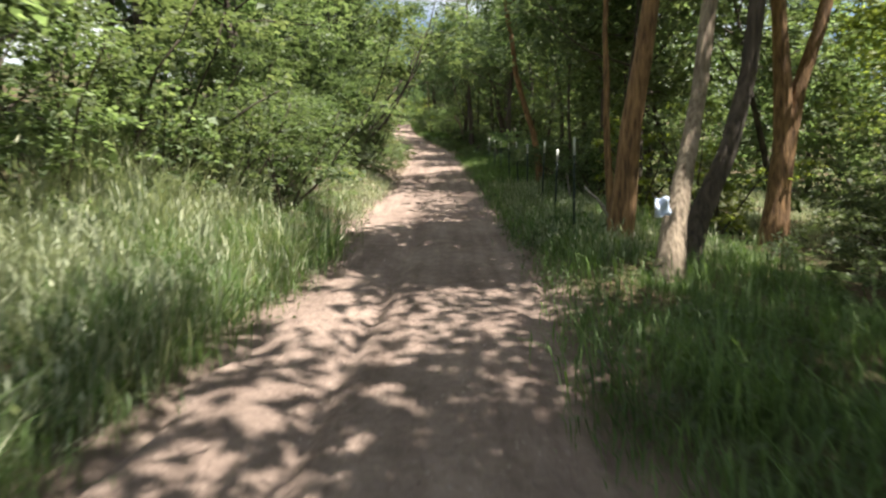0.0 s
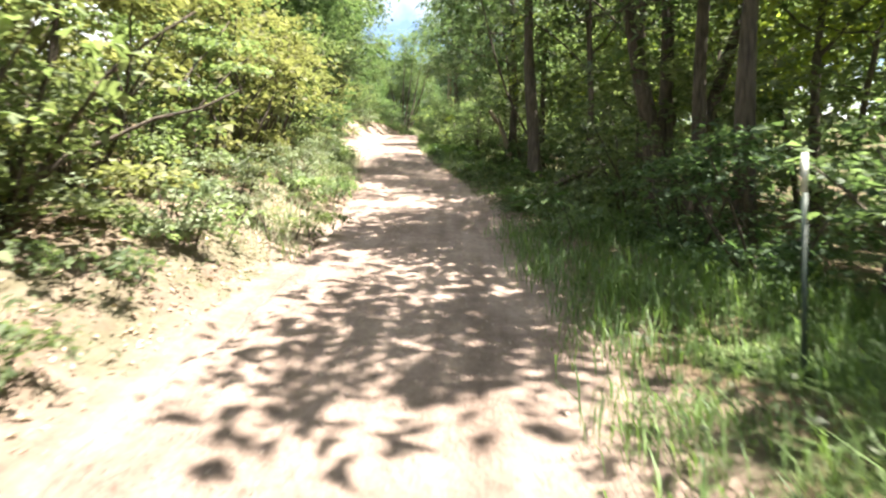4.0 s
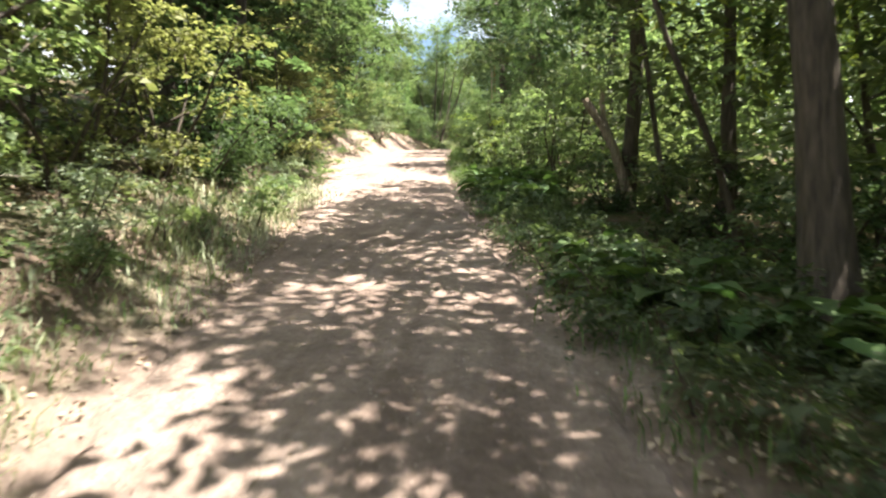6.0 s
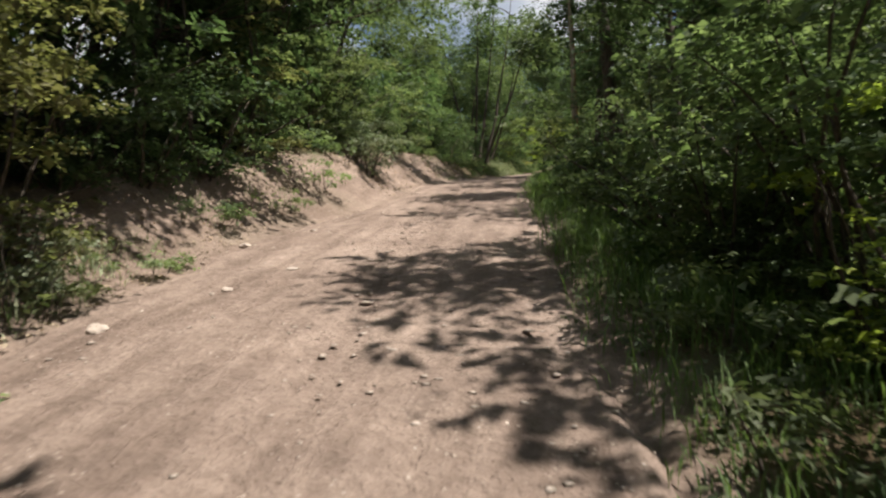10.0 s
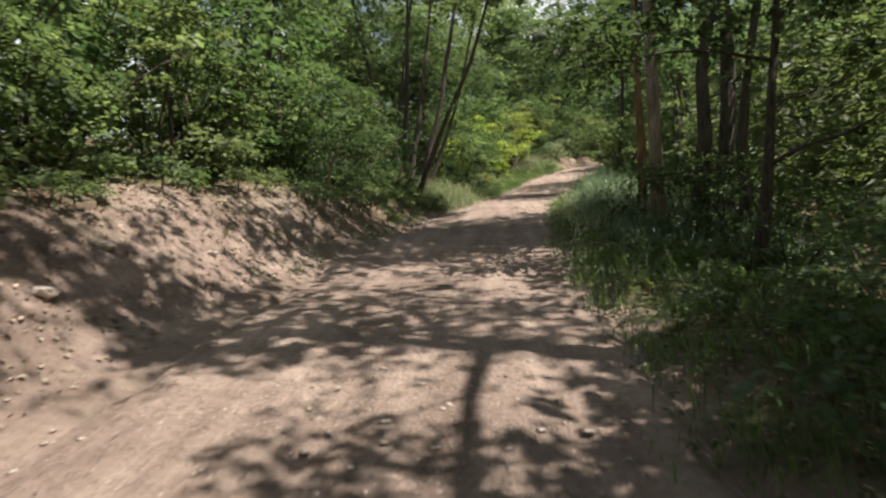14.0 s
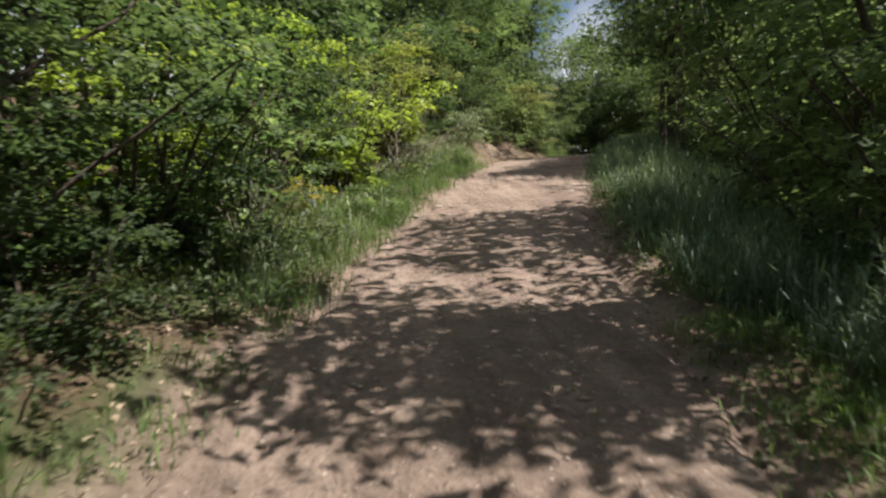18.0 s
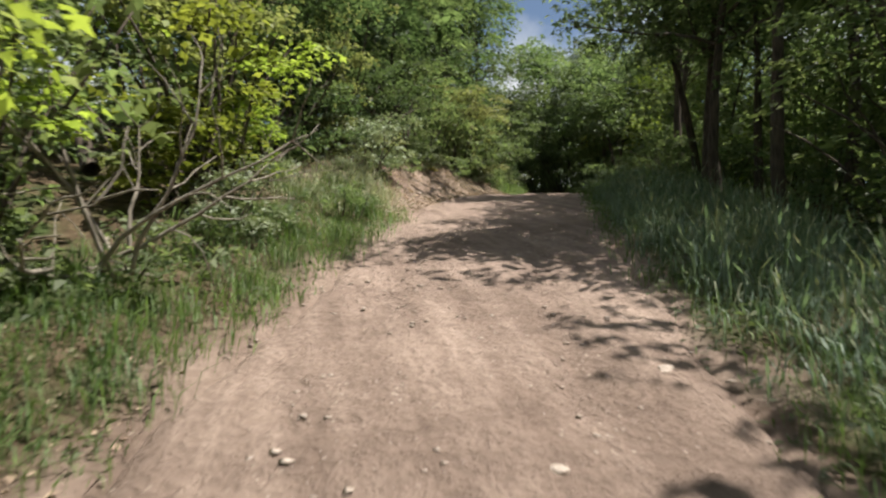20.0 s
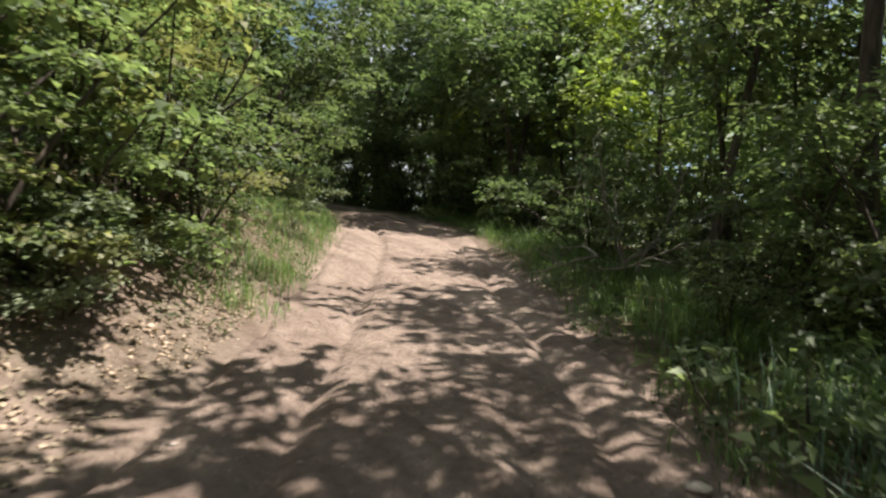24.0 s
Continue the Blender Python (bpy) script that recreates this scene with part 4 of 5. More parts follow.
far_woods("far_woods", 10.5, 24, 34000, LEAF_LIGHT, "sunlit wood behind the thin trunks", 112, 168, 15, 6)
far_woods("far_woods", -14, 12, 16000, LEAF_MID, "low green wood where the track bends away", 172, 190, 7, 9)
far_woods("far_woods", 10.5, 17, 46000, LEAF_LIGHT, "dense low wood behind the thin trunks", 108, 165, 9, 8)


def distant_wood(d0, d1, trees, seed):
    """Crowns of single trees out on the hillside."""
    rng = np.random.RandomState(seed)
    s, d, tall = rng.uniform(-70, 235, trees), rng.uniform(d0, d1, trees), rng.uniform(6, 11, trees)
    p, way = track_at(s)
    foot = np.stack([p[:, 0] + way[:, 1] * d, p[:, 1] - way[:, 0] * d, lie(s, d)], 1)
    v = rng.normal(0, 1, (trees, 24, 3))
    v /= np.linalg.norm(v, axis=2, keepdims=True)
    hub = foot[:, None] + v * (0.32 * tall)[:, None, None] * (1, 1, 1.1) + np.array([0, 0, 0.55]) * tall[:, None, None]
    v = v.reshape(-1, 3)
    stuff("distant_wood", *sprays(rng, hub.reshape(-1, 3), v, 7, 1.6, 0.95, "blade", v), LEAF_MID, "scattered green trees out on the hillside", "woods")


distant_wood(34, 120, 200, 71)
distant_wood(-120, -32, 200, 72)


def understorey(name, s0, s1, step, side, off, mat, label, seed):
    """The second row of shrubs, seen only through gaps in the first."""
    rng = np.random.RandomState(seed)
    hubs, outs = [], []
    for s in np.arange(s0, s1, step):
        at = s + rng.uniform(-0.6, 0.6)
        foot = np.interp(at, *(FOOT_L if side < 0 else FOOT_R)) + off + rng.uniform(-0.8, 0.8)
        base = np.array(spot(at, side * foot))
        for _ in range(9):
            c = base + (rng.uniform(-1.2, 1.2), rng.uniform(-1.2, 1.2), rng.uniform(0.5, 3.7))
            v = rng.normal(0, 1, (12, 3)) + (0, 0, 0.3)
            v /= np.linalg.norm(v, axis=1, keepdims=True)
            hubs.append(c + v * rng.uniform(0.5, 0.9) * (1, 1, 0.8))
            outs.append(v)
    hubs, outs = np.vstack(hubs), np.vstack(outs)
    stuff(name, *sprays(rng, hubs, outs, 12, 0.4, 0.19, "blade", outs), mat, label, "undergrowth")


understorey("undergrowth", 95, 108, 1.6, -1, 6.0, LEAF_MID, "green undergrowth behind the dark trunks", 46)
understorey("undergrowth", 106, 160, 2.2, -1, 3.2, LEAF_MID, "green undergrowth behind the roadside shrubs", 45)
understorey("undergrowth", -8, 97, 2.2, -1, 3.2, LEAF_MID, "green undergrowth behind the roadside shrubs", 41)
understorey("undergrowth", 55, 94, 1.7, -1, 1.9, LEAF_DARK, "dark undergrowth on the bank", 44)
understorey("undergrowth", 36, 117, 2.2, 1, 3.6, LEAF_LIGHT, "undergrowth in the shade of the wood", 42)
understorey("undergrowth", 118, 152, 1.7, 1, 4.6, LEAF_LIGHT, "light-green undergrowth among thin trunks", 48)
understorey("undergrowth", 0, 16, 2.4, 1, 4.6, LEAF_LIGHT, "light-green undergrowth beyond the fence", 43)
understorey("undergrowth", 16, 36, 1.6, 1, 3.2, LEAF_LIGHT, "green undergrowth beyond the fence", 47)


def grass(name, zones, mat, label, seed, heads=0.0):
    """Tufts of bent blades in stretches (along from, to, off from, to, tufts per square metre, height)."""
    rng = np.random.RandomState(seed)
    base, tall = [], []
    for s0, s1, d0, d1, per, h in zones:
        n = int(per * (s1 - s0) * abs(d1 - d0))
        s, d = rng.uniform(s0, s1, n), rng.uniform(d0, d1, n)
        keep = wavy(s, d, 1.6) + 0.5 * wavy(s, d, 5) > rng.uniform(-1.7, -0.1, n)
        s, d = s[keep], d[keep]
        base.append(np.stack([s, d], 1))
        tall.append(h * rng.uniform(0.5, 1.2, len(s)) * (0.75 + 0.4 * wavy(s, d, 1.1)))
    base, tall = np.vstack(base), np.concatenate(tall)
    m = 22
    s = np.repeat(base[:, 0], m) + rng.normal(0, 0.14, len(base) * m)
    d = np.repeat(base[:, 1], m) + rng.normal(0, 0.14, len(base) * m)
    h = np.repeat(tall, m) * rng.uniform(0.3, 1.15, len(s))
    p, way = track_at(s)
    foot = np.stack([p[:, 0] + way[:, 1] * d, p[:, 1] - way[:, 0] * d, lie(s, d) - 0.03], 1)
    az = rng.uniform(0, 2 * np.pi, len(s))
    out = np.stack([np.cos(az), np.sin(az), 0 * az], 1)
    side = np.stack([-np.sin(az), np.cos(az), 0 * az], 1) * (rng.uniform(0.0035, 0.0075, len(s)))[:, None]
    bow = (h * rng.uniform(0.15, 0.95, len(s)))[:, None]
    up = np.array([0, 0, 1.0]) * h[:, None]
    mid = foot + 0.5 * up + 0.22 * bow * out
    tip = foot + 0.95 * up - 0.4 * np.array([0, 0, 1.0]) * bow + bow * out
    v = np.stack([foot, mid - side, mid + side, tip], 1).reshape(-1, 3)
    k = np.arange(len(s))[:, None] * 4
    f = np.stack([k + (0, 2, 1), k + (1, 2, 3)], 1).reshape(-1, 3)
    ear = rng.rand(len(s)) < heads
    if ear.any():
        q = tip[ear] - mid[ear] + np.array([0, 0, 0.5]) * h[ear][:, None]
        q = q / np.linalg.norm(q, axis=1, keepdims=True) * rng.uniform(0.08, 0.17, (len(q), 1))
        w, b = side[ear] * 2.2, mid[ear] + 0.85 * (tip[ear] - mid[ear])
        g = np.stack([b, b + 0.4 * q - w, b + 0.4 * q + w, b + q], 1).reshape(-1, 3)
        e = np.arange(len(q))[:, None] * 4 + len(v)
        v, f = np.vstack([v, g]), np.vstack([f, np.stack([e + (0, 2, 1), e + (1, 2, 3)], 1).reshape(-1, 3)])
    stuff(name, v, f, mat, label, "grass")


grass("green_grass", [(-3, 38, 0.8, 3.9, 24, 0.6), (38, 60, 1.15, 2.0, 9, 0.35), (60, 78, 0.95, 2.3, 30, 0.6), (76, 88, 1.2, 3, 16, 0.45), (88, 98, 1.5, 2.3, 45, 0.25),
    (96, 104, 1.5, 3.4, 60, 0.28), (104, 131, 1.6, 2.6, 18, 0.4), (130, 148, 1.75, 4, 18.7, 0.6), (-3, 10, -4.9, -1.85, 34, 0.95),
    (10, 17, -3.6, -2.7, 11.9, 0.5), (36, 50, -2.9, -2.0, 5, 0.4), (96.5, 101, -4.0, -1.8, 30, 0.8), (101, 105, -2.3, -1.6, 10, 0.35), (104, 119, -3.2, -1.7, 30, 0.55), (133, 146, -3, -1.7, 15.3, 0.6), (60, 74, -4.6, -3.9, 3.4, 0.35)],
    GRASS_GREEN, "tall green grass along the track verges", 31)
grass("pale_grass", [(-3, 9, -3.6, -2.0, 26, 1.05), (-3, 10, -5.0, -3.4, 38, 1.7), (8, 20, 1.1, 3.4, 18, 0.6), (-2, 34, 5.5, 14, 6, 0.6), (36, 50, -3.0, -2.1, 8, 0.4), (12.5, 22, -4.0, -2.15, 22, 0.38), (49, 57, -3.3, -2.2, 15.3, 0.5), (96.5, 100.3, -4.2, -1.7, 55, 1.0), (88, 104, 2.4, 4.8, 5, 1.1), (104, 109, -3.2, -2.2, 15.3, 0.7), (117, 121, -3.5, -2.3, 20.4, 0.7),
    (88, 98, 1.8, 3.5, 8.5, 0.95), (106, 124, 2.2, 4.2, 5.1, 0.95), (65, 67, -4.6, -4.0, 23.8, 0.4)], GRASS_DRY, "pale seeding grass beside the track", 32, 0.3)
grass("blue_green_grass", [(86, 94, 2.2, 5.0, 22, 0.95), (93, 105, 2.3, 5.0, 40, 1.1), (104, 131, 1.9, 4.6, 24, 0.85)], GRASS_BLUE, "tall blue-green grass on the sunny verge", 35, 0.15)


def verge_herbs(zones, seed):
    """Low leafy weeds along the edges of the track (along from, to, side, in, out, plants per metre)."""
    rng = np.random.RandomState(seed)
    hubs, outs = [], []
    for s0, s1, side, near, out, per in zones:
        n = int(per * (s1 - s0))
        s = rng.uniform(s0, s1, n)
        edge = np.interp(s, *(EDGE_L if side < 0 else EDGE_R)) + near + (out - near) * rng.rand(n) ** 1.3
        keep = wavy(s, edge, 1.2) > rng.uniform(-1.2, 0.4, n)
        s, d = s[keep], side * edge[keep]
        p, way = track_at(s)
        foot = np.stack([p[:, 0] + way[:, 1] * d, p[:, 1] - way[:, 0] * d, lie(s, d)], 1)
        for _ in range(4):
            az = rng.uniform(0, 2 * np.pi, len(s))
            hubs.append(foot + np.stack([0.04 * np.cos(az), 0.04 * np.sin(az), rng.uniform(0.02, 0.3, len(s)) * (0.4 + 0.6 * rng.rand(len(s)))], 1))
            outs.append(np.stack([np.cos(az), np.sin(az), 0.3 + 0 * az], 1))
    stuff("verge_weeds", *sprays(rng, np.vstack(hubs), np.vstack(outs), 7, 0.2, 0.06, "blade"), LEAF_MID, "low green weeds along the edges of the track", "weeds")


verge_herbs([(-3, 36, 1, -0.05, 1.4, 9), (36, 62, 1, 0.0, 1.2, 16), (62, 82, 1, -0.05, 1.0, 14), (82, 92, 1, 0.0, 1.6, 34), (92, 106, 1, 0.0, 0.8, 7), (106, 150, 1, 0.0, 1.2, 10),
    (-3, 16, -1, 0.0, 1.4, 6), (16, 60, -1, 0.4, 1.6, 5), (84, 120, -1, 0.1, 1.3, 8), (132, 150, -1, 0.1, 1.2, 8)], 36)


def litter(zones, seed):
    rng = np.random.RandomState(seed)
    s = np.concatenate([rng.uniform(a, b, n) for a, b, _, _, n in zones])
    d = np.concatenate([rng.uniform(c, e, n) for _, _, c, e, n in zones])
    p, way = track_at(s)
    c = np.stack([p[:, 0] + way[:, 1] * d, p[:, 1] - way[:, 0] * d, lie(s, d) + 0.012], 1)
    stuff("leaf_litter", *leaves(rng, c, rng.normal(0, 1, (len(s), 3)) * (1, 1, 0.15), 0.052, "diamond", 3.0), LITTER, "dry brown and pale fallen leaves on the bank", "leaf litter")


litter([(13, 36, -4.4, -2.1, 9000), (36, 58, -4.6, -1.9, 12000), (58, 76, -5.6, -3.6, 5000), (76, 89, -4.8, -2.6, 5000), (88, 98, -4.4, -1.8, 6500), (98, 112, -3.6, -1.7, 2500), (117, 142, -5.2, -1.9, 34000), (40, 60, 1.1, 2.2, 1500), (80, 92, 1.3, 2.4, 900), (38, 46, 1.1, 3.0, 1500)], 33)


def stone_shape(rng, size):
    """A small irregular stone of twelve faces."""
    ring = [(math.cos(a), math.sin(a)) for a in np.arange(6) * math.pi / 3]
    v = np.array([(0, 0, -0.5)] + [(x, y, 0.0) for x, y in ring] + [(0, 0, 0.55)]) * size
    v = v * rng.uniform(0.7, 1.25, (8, 3)) * (rng.uniform(0.8, 1.4), rng.uniform(0.7, 1.0), rng.uniform(0.3, 0.55))
    f = [(0, 1 + (k + 1) % 6, 1 + k) for k in range(6)] + [(7, 1 + k, 1 + (k + 1) % 6) for k in range(6)]
    t = rng.uniform(0, 6.28)
    turn = np.array([[math.cos(t), -math.sin(t), 0], [math.sin(t), math.cos(t), 0], [0, 0, 1]])
    return v @ turn.T, np.array(f)


def gravel(zones, seed):
    rng = np.random.RandomState(seed)
    pieces = []
    for s0, s1, d0, d1, n, lo, hi in zones:
        for _ in range(n):
            s, d = rng.uniform(s0, s1), rng.uniform(d0, d1)
            v, f = stone_shape(rng, 0.85 * (lo + (hi - lo) * rng.rand() ** 7))
            pieces.append((v + np.array(spot(s, d)), f))
    stuff("gravel", *join(pieces), STONE, "pale pebbles and small stones on the track", "gravel")


gravel([(2, 40, -2.1, 0.9, 700, .008, .026), (40, 57, -2, 1.1, 600, .008, .03), (57, 82, -3.8, 1.0, 4600, .011, .055), (59, 80, -3.6, 0.9, 420, .03, .075), (82, 100, -2.2, 1.4, 900, .01, .04), (96, 118, -1.7, 1.6, 5000, .01, .05), (117, 140, -2.6, 1.8, 1500, .01, .04)], 34)


# ---- single things ----
def build_post():
    """A studded steel fence post with a white tip."""
    root = empty("fence_post", "dark green steel fence post with a white top, in grass", "fence post", "posts of the fence")
    def bar(z0, z1, w, t, x=0.0):
        v = [(x + a * w / 2, b * t / 2, z) for z in (z0, z1) for a, b in ((-1, -1), (1, -1), (1, 1), (-1, 1))]
        return np.array(v), np.array([(0, 3, 2, 1), (4, 5, 6, 7), (0, 1, 5, 4), (1, 2, 6, 5), (2, 3, 7, 6), (3, 0, 4, 7)])
    studs = [(v + (0, -0.022, 0), f) for v, f in (bar(z, z + 0.012, 0.018, 0.012) for z in np.arange(0.15, 1.1, 0.055))]
    part("post", mesh_of("post", *join([bar(-0.3, 1.17, 0.035, 0.006), (bar(-0.3, 1.17, 0.007, 0.03)[0] + (0, -0.017, 0), bar(0, 1, 1, 1)[1])] + studs), POST_GREEN, True), root)
    part("tip", mesh_of("tip", *join([bar(1.17, 1.42, 0.037, 0.008), (bar(1.17, 1.42, 0.009, 0.03)[0] + (0, -0.018, 0), bar(0, 1, 1, 1)[1])]), POST_WHITE, True), root, "white-painted tip")
    return root


post = build_post()
FENCE = ((2.0, 9.7, 1.12), (2.2, 12.5, 1.0), (2.3, 14.8, 1.05), (2.33, 17.55, 1.03), (2.42, 20.4, 1.05), (2.45, 23.4, 1.0), (2.4, 26.4, 1.0), (2.4, 29.4, 1.0), (2.35, 32.4, 1.0))
for k, (x, y, tall) in enumerate(FENCE):
    m = Matrix.Translation((x, y, ground_at(x, y))) @ pose(0, 0, 0, 2.5 * math.sin(k), 2 * math.cos(1.7 * k), 80 + 8 * k)
    ob = copy_thing(post, m) if k else post
    if not k:
        post.matrix_basis = m
    ob.scale = (1, 1, tall)


def build_rock(seed, size):
    rng = np.random.RandomState(seed)
    bm = bmesh.new()
    bmesh.ops.create_icosphere(bm, subdivisions=2, radius=size)
    sx, sy, sz = rng.uniform(0.9, 1.5), rng.uniform(0.7, 1.0), rng.uniform(0.4, 0.65)
    for v in bm.verts:
        v.co *= 1 + 0.35 * noise.noise(v.co * 1.3 / size + Vector((seed, 0, 0)))
        v.co = Vector((v.co.x * sx, v.co.y * sy, v.co.z * sz))
    me = bpy.data.meshes.new("rock")
    bm.to_mesh(me)
    bm.free()
    me.materials.append(STONE)
    return tagged(new("rock", me), "pale angular rock half sunk in the dirt", "rock", "loose rocks")


ROCKS = [build_rock(k, 0.07) for k in range(4)]
rng = np.random.RandomState(8)
ROCK_SPOTS = [(65.2, -3.2, 1.3), (64.6, -3.9, 1.1), (66.4, -2.6, 1.1), (67.3, -2.2, 1.0), (68.9, -3.4, 1.2), (63.5, -3.0, 0.9), (70.2, -2.8, 1.0), (82.1, -3.2, 1.5), (83.2, -3.4, 1.2),
    (81.0, -3.6, 1.3), (84.6, -3.0, 0.9), (98.2, 1.25, 1.0), (98.9, 1.1, 0.8), (97.4, 1.35, 0.9), (97.8, 1.5, 1.2), (98.6, 1.45, 0.7), (99.4, 1.4, 1.0), (96.8, 1.45, 0.8), (100.2, 1.35, 0.9), (107.7, 1.45, 0.9), (109.5, -1.6, 0.9), (110.6, -1.4, 1.0), (112.2, 1.2, 1.0), (111.0, 0.4, 0.7),
    (120.4, 1.5, 1.3), (121.6, 1.6, 1.0), (122.5, 1.55, 1.2), (119.6, -2.2, 1.0), (123.2, -2.5, 1.1), (126.6, -2.8, 0.9), (128.6, 1.5, 1.2), (130.0, 1.3, 0.9), (37.5, -1.8, 1.4), (58.5, 0.5, 0.9), (61.0, -0.3, 0.8), (75.6, 0.6, 0.8)]
for k, (s, d, c) in enumerate(ROCK_SPOTS):
    m = Matrix.Translation(spot(s, d, 0.01)) @ pose(0, 0, 0, 0, 0, rng.uniform(0, 360))
    ob = ROCKS[k % 4]
    if k >= 4:
        ob = copy_thing(ob, m)
    else:
        ob.matrix_basis = m
    ob.scale = (c, c, c)


def burdock_leaf(rng, base, way, size):
    """One broad leaf: folded along the midrib, wavy at the rim, drooping at the tip."""
    u, v = np.meshgrid(np.linspace(0, 1, 8), np.linspace(-1, 1, 7))
    half = 0.40 * np.sin(np.pi * np.clip(0.12 + 0.88 * u, 0, 1) ** 0.75) + 0.02
    out = way / np.linalg.norm(way)
    side = np.cross(out, (0, 0, 1.0))
    side /= np.linalg.norm(side)
    up = np.cross(side, out)
    ph = rng.uniform(0, 6)
    lift = 0.16 * np.abs(v) * half / 0.4 - rng.uniform(0.25, 0.6) * u * u + 0.05 * np.abs(v) * np.sin(9 * u + ph + 2 * v) + 0.02 * np.sin(14 * u) * np.abs(v)
    along = u - 0.10 * (1 - u) * np.abs(v)
    p = base + size * (along[..., None] * out + (half * v)[..., None] * side + lift[..., None] * up)
    k = np.arange(u.size).reshape(u.shape)
    f = np.stack([k[:-1, :-1], k[:-1, 1:], k[1:, 1:], k[1:, :-1]], -1).reshape(-1, 4)
    return p.reshape(-1, 3), f


def build_burdock(seed):
    """A rosette of very large broad leaves on stalks."""
    rng = np.random.RandomState(seed)
    root = empty("burdock", "broad-leaved burdock plant at the track edge", "plant", "burdock plants")
    for k in range(11):
        az, rise = k * 2.4, rng.uniform(0.35, 1.1)
        way = np.array([math.cos(az), math.sin(az), rise])
        stalk = bent(rng, (0, 0, -0.03), way, rng.uniform(0.25, 0.5), 4, 0.08)
        leaf_way = np.array([math.cos(az), math.sin(az), rng.uniform(0.1, 0.55)])
        part("stalk", mesh_of("stalk", *tube(stalk, np.linspace(0.011, 0.006, 5), 5), LEAF_BIG), root)
        part("leaf", mesh_of("leaf", *burdock_leaf(rng, stalk[-1], leaf_way, rng.uniform(0.26, 0.42)), LEAF_BIG), root)
    return root


BURDOCKS = [build_burdock(1), build_burdock(2)]
BURDOCK_SPOTS = [(9.3, 1.6, 0.6), (10.0, 2.0, 0.7), (10.8, 1.8, 0.6), (11.4, 2.4, 0.7), (46.6, 2.5, 1.1), (47.5, 2.1, 1.0), (48.4, 1.9, 1.0), (47.0, 3.1, 1.0), (49.5, 2.0, 0.9), (56.4, 1.9, 1.0),
    (57.0, 1.5, 1.1), (57.4, 2.1, 1.2), (58.0, 1.6, 1.1), (58.3, 2.3, 1.2), (58.9, 1.7, 1.0), (56.8, 2.6, 1.1), (59.3, 2.2, 1.0), (55.4, 1.8, 1.0), (56.0, 2.4, 1.2), (59.9, 1.7, 1.0), (60.6, 2.2, 0.9), (57.7, 2.8, 1.2), (54.5, 2.2, 0.9), (53.6, 1.8, 0.8), (40.2, 1.9, 0.9), (41.4, 1.7, 0.8), (66.8, 2.0, 0.8)]
for k, (s, d, c) in enumerate(BURDOCK_SPOTS):
    m = Matrix.Translation(spot(s, d)) @ pose(0, 0, 0, 0, 0, rng.uniform(0, 360))
    ob = BURDOCKS[k % 2]
    if k >= 2:
        ob = copy_thing(ob, m)
    else:
        ob.matrix_basis = m
    ob.scale = (c, c, c)


def build_brush(seed, branches, size, name, label, category, mat):
    """A heap of bare forked branches."""
    rng = np.random.RandomState(seed)
    root = empty(name, label, category)
    for k in range(branches):
        start = rng.normal(0, 0.3 * size, 3) * (1, 1, 0) + (0, 0, 0.05 * k * size / 2)
        way = rng.normal(0, 1, 3) * (1, 1, 0.35) + (0, 0, 0.45)
        line = bent(rng, start, way, size * rng.uniform(0.8, 1.5), 6, 0.18)
        branch = part("branch", mesh_of("branch", *tube(line, 0.016 * size * np.linspace(1, 0.25, 7), 5), mat), root)
        for q in (2, 3, 4, 5, 6, 6):
            part("twig", mesh_of("twig", *tube(bent(rng, line[q], line[q] - line[q - 1] + rng.normal(0, 0.12, 3) * size, size * rng.uniform(0.25, 0.6), 4, 0.25), 0.007 * size * np.linspace(1, 0.4, 5), 4), mat), branch)
    return root


brush = build_brush(3, 11, 1.0, "dead_brush", "heap of bare bleached dead branches beside grass", "dead brush", DEADWOOD)
brush.matrix_basis = Matrix.Translation(spot(112.6, -2.9)) @ pose(0, 0, 0, 0, 0, 40) @ Matrix.Scale(1.35, 4)
for s, d, c, t in ((13.4, -3.6, 0.9, 80), (59.5, -4.6, 0.7, 10), (46.5, -4.2, 0.8, 120), (129.0, 3.4, 0.8, 60), (128.2, 2.2, 0.5, 200), (136.4, 2.9, 1.5, 10), (105.6, -3.0, 0.8, 10), (116.5, -3.6, 0.8, 100)):
    ob = copy_thing(brush, Matrix.Translation(spot(s, d)) @ pose(0, 0, 0, 0, 0, t))
    ob.scale = (c, c, c)
    tagged(ob, "tangle of dry dead branches under the shrubs")


def build_log(seed, length, thick, label, mat, arch=0.0):
    rng = np.random.RandomState(seed)
    root = empty("fallen_branch", label, "branch")
    line = bent(rng, (0, 0, 0.02), (1, 0.1, arch), length, 9, 0.09, -arch * 0.18)
    part("wood", mesh_of("wood", *tube(line, thick * np.linspace(1, 0.4, 10), 7, knobbly=0.12, seed=seed), mat), root)
    for q in (4, 6):
        part("twig", mesh_of("twig", *tube(bent(rng, line[q], rng.normal(0, 1, 3) + (0.6, 0, 0.7), length * 0.25, 4, 0.2), thick * 0.4 * np.linspace(1, 0.3, 5), 5), mat), root)
    return root


def lay(ob, s, d, turn, up=0.0, tip=0.0):
    ob.matrix_basis = Matrix.Translation(spot(s, d, up)) @ pose(0, 0, 0, 0, -tip, turn)


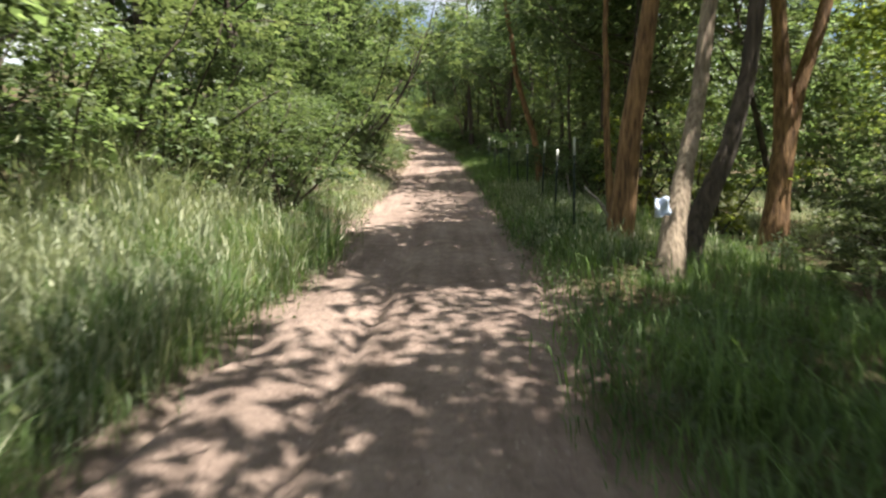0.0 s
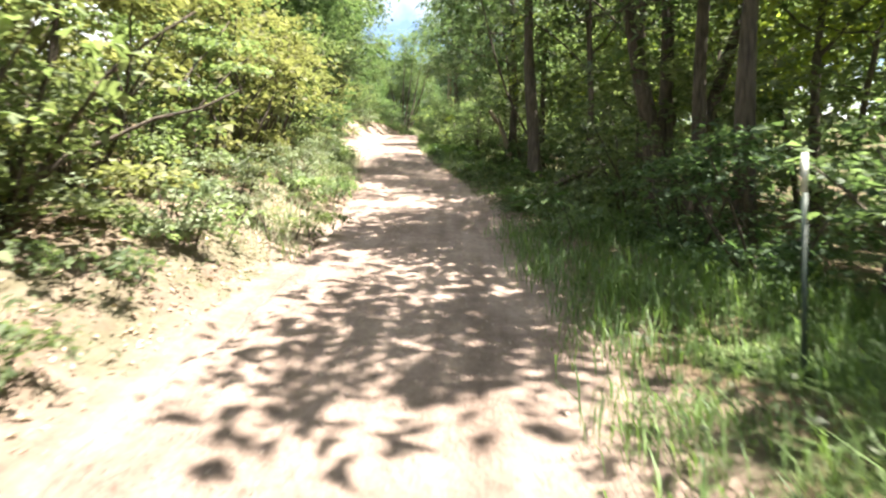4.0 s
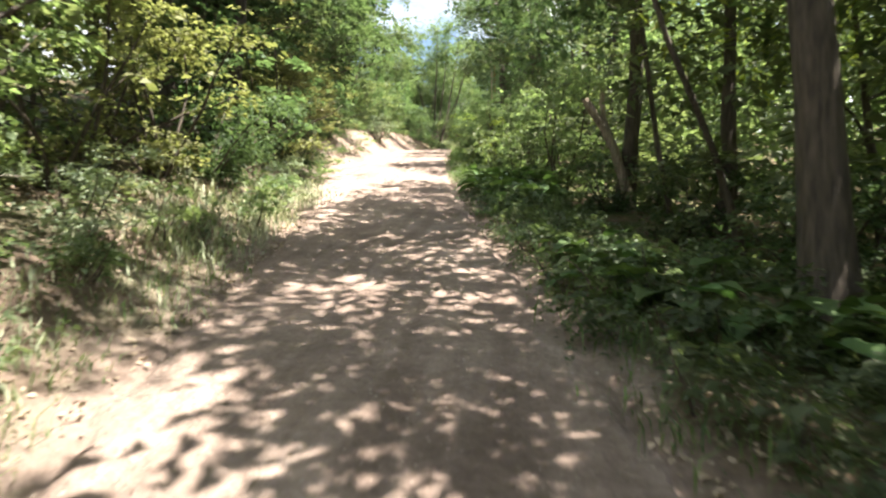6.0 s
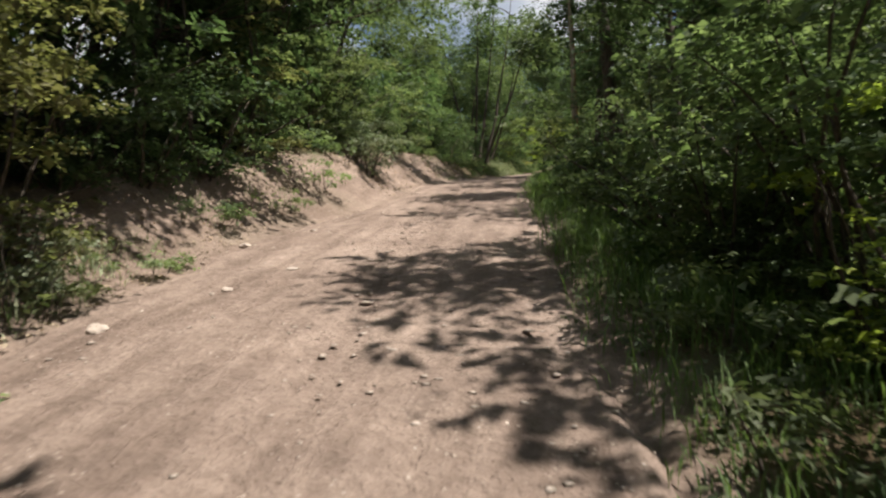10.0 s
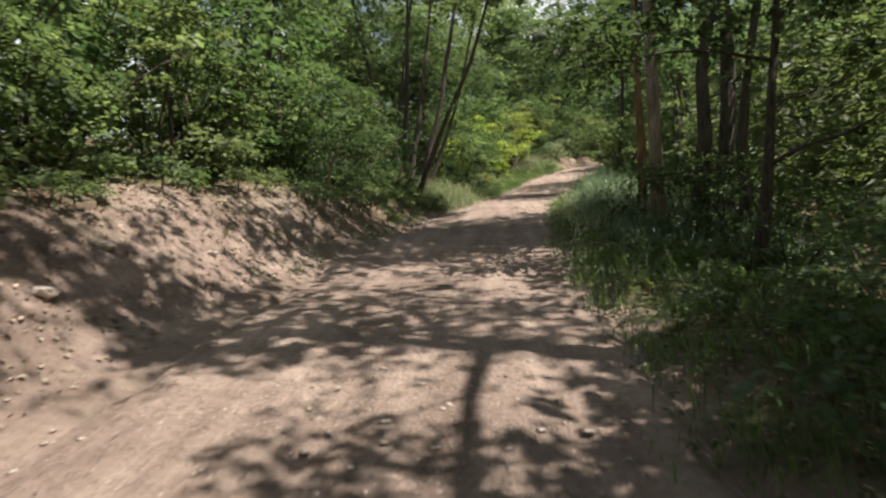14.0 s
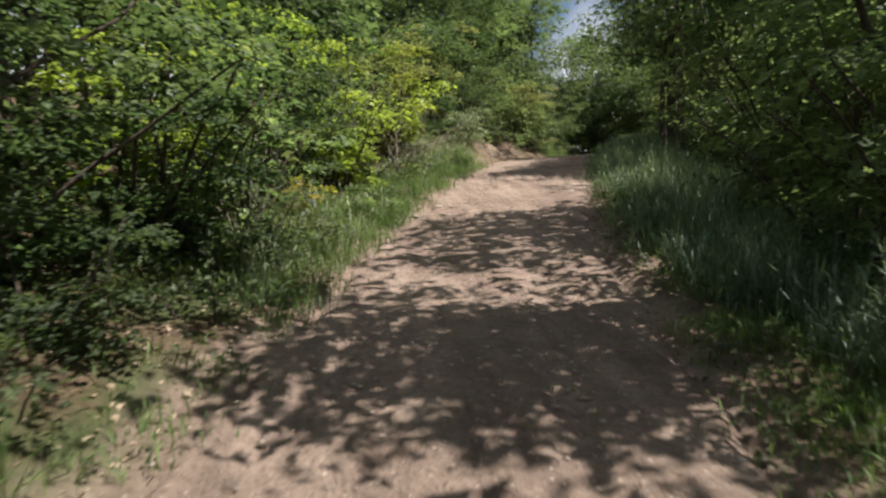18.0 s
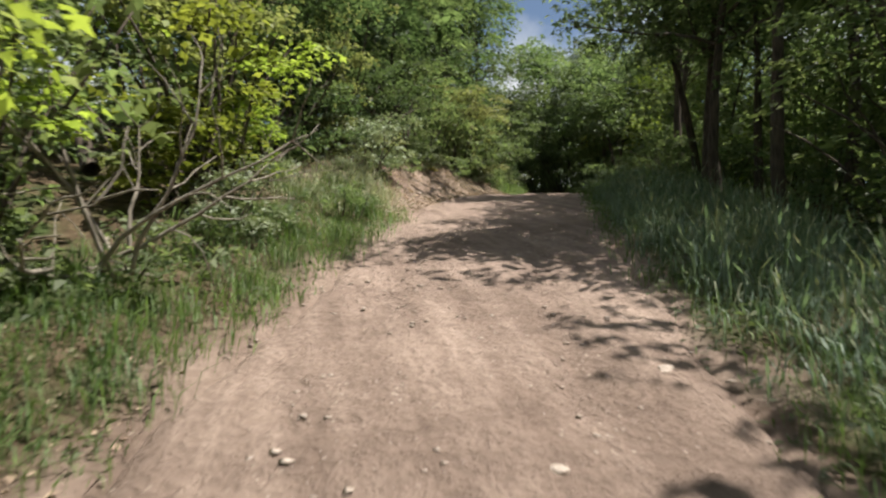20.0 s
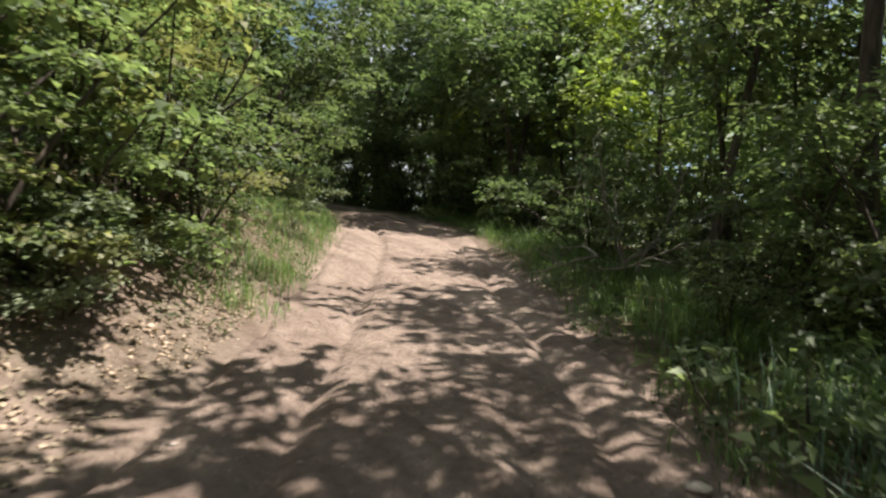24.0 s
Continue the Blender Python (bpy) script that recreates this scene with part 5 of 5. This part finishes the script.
lay(build_log(1, 1.5, 0.045, "bleached dead trunk leaning over the grass verge", DEADWOOD, 0.1), 10.0, 2.4, 92, 0.0, 55)
lay(build_log(2, 1.4, 0.035, "bare dead stick standing in the grass", DEADWOOD, 0.5), 16.6, 3.0, 100, 0.0, 50)
lay(build_log(3, 4.2, 0.09, "mossy dark branch arching over the ferns", BARK, 0.9), 43.5, 2.6, -35)
lay(build_log(4, 3.0, 0.05, "fallen grey branch in dark undergrowth", BARK_PALE, 0.2), 61.5, 3.4, 20, 0.5, 8)
lay(build_log(5, 2.2, 0.03, "fallen grey branch beside the bank", DEADWOOD, 0.15), 89.0, -2.9, -70, 0.02)
lay(build_log(6, 1.6, 0.03, "fallen grey branch beside the bank", DEADWOOD, 0.15), 40.6, 1.6, 60, 0.02)
lay(build_log(7, 5.0, 0.11, "dark dead trunk leaning among shrubs", BARK, 0.3), 115.0, -4.6, 120, 0.3, 35)

yellow = build_shrub(61, 0.9, 0.6, 60, 0.10, LEAF_YELLOW, "small bush of yellowed leaves in dry grass", "diamond", 12, "", "bush", 4, "yellow_bush")
yellow.matrix_basis = Matrix.Translation(spot(108.0, -3.2)) @ Matrix.Scale(0.6, 4)
for s, d, c in ((18.6, -3.3, 0.4), (108.9, -3.5, 0.5), (127.2, -3.4, 0.25)):
    ob = copy_thing(yellow, Matrix.Translation(spot(s, d)) @ pose(0, 0, 0, 0, 0, 70 * s))
    ob.scale = (c, c, c)
for s, d, c in ((121.6, -3.2, 1.1), (122.6, -3.5, 1.0), (114.9, -2.9, 0.7), (22.3, -3.0, 0.8), (59.0, -3.4, 0.5), (57.8, -3.5, 0.6), (77.0, -3.4, 0.95), (77.6, -3.9, 0.95), (78.4, -3.7, 0.75), (65.6, -4.3, 0.6)):
    put(SHRUBS, 7, s, d, c)
put(SHRUBS, 5, 61.0, 3.4, 0.85, "maple shrub with large bright lobed leaves in sun")
put(SHRUBS, 5, 59.8, 3.2, 0.6)
put(SHRUBS, 8, 110.6, -3.4, 1.0)
put(SHRUBS, 5, 105.0, -3.3, 0.8)
put(SHRUBS, 5, 106.4, -3.2, 0.8)
put(SHRUBS, 5, 66.5, 3.1, 1.1)
put(SHRUBS, 1, 58.8, 3.6, 1.0)


def build_sheet():
    """A crumpled scrap of plastic caught on a trunk."""
    u, v = np.meshgrid(np.linspace(-0.5, 0.5, 9), np.linspace(0, 1, 10))
    x = 0.2 * u * (1 + 0.25 * np.sin(3 * v))
    y = 0.03 * np.sin(9 * u + 4 * v) + 0.02 * np.sin(7 * v - 5 * u) - 0.05
    grid = np.stack([x, y, 0.55 + 0.27 * v + 0.02 * np.sin(6 * u)], -1).reshape(-1, 3)
    k = np.arange(90).reshape(10, 9)
    f = np.stack([k[:-1, :-1], k[:-1, 1:], k[1:, 1:], k[1:, :-1]], -1).reshape(-1, 4)
    ob = new("plastic_sheet", mesh_of("plastic_sheet", grid, f, plain_material("pale_blue_plastic", (0.50, 0.58, 0.72), 0.4, 0, 0.15, 12)))
    thick = ob.modifiers.new("thick", "SOLIDIFY")
    thick.thickness = 0.003
    ob.matrix_basis = Matrix.Translation((2.3, 6.66, 1.2)) @ pose(0, 0, 0, 0, 0, 10) @ Matrix.Scale(0.75, 4)
    tagged(ob, "crumpled pale blue plastic scrap caught on a leaning trunk", "plastic sheet")


build_sheet()
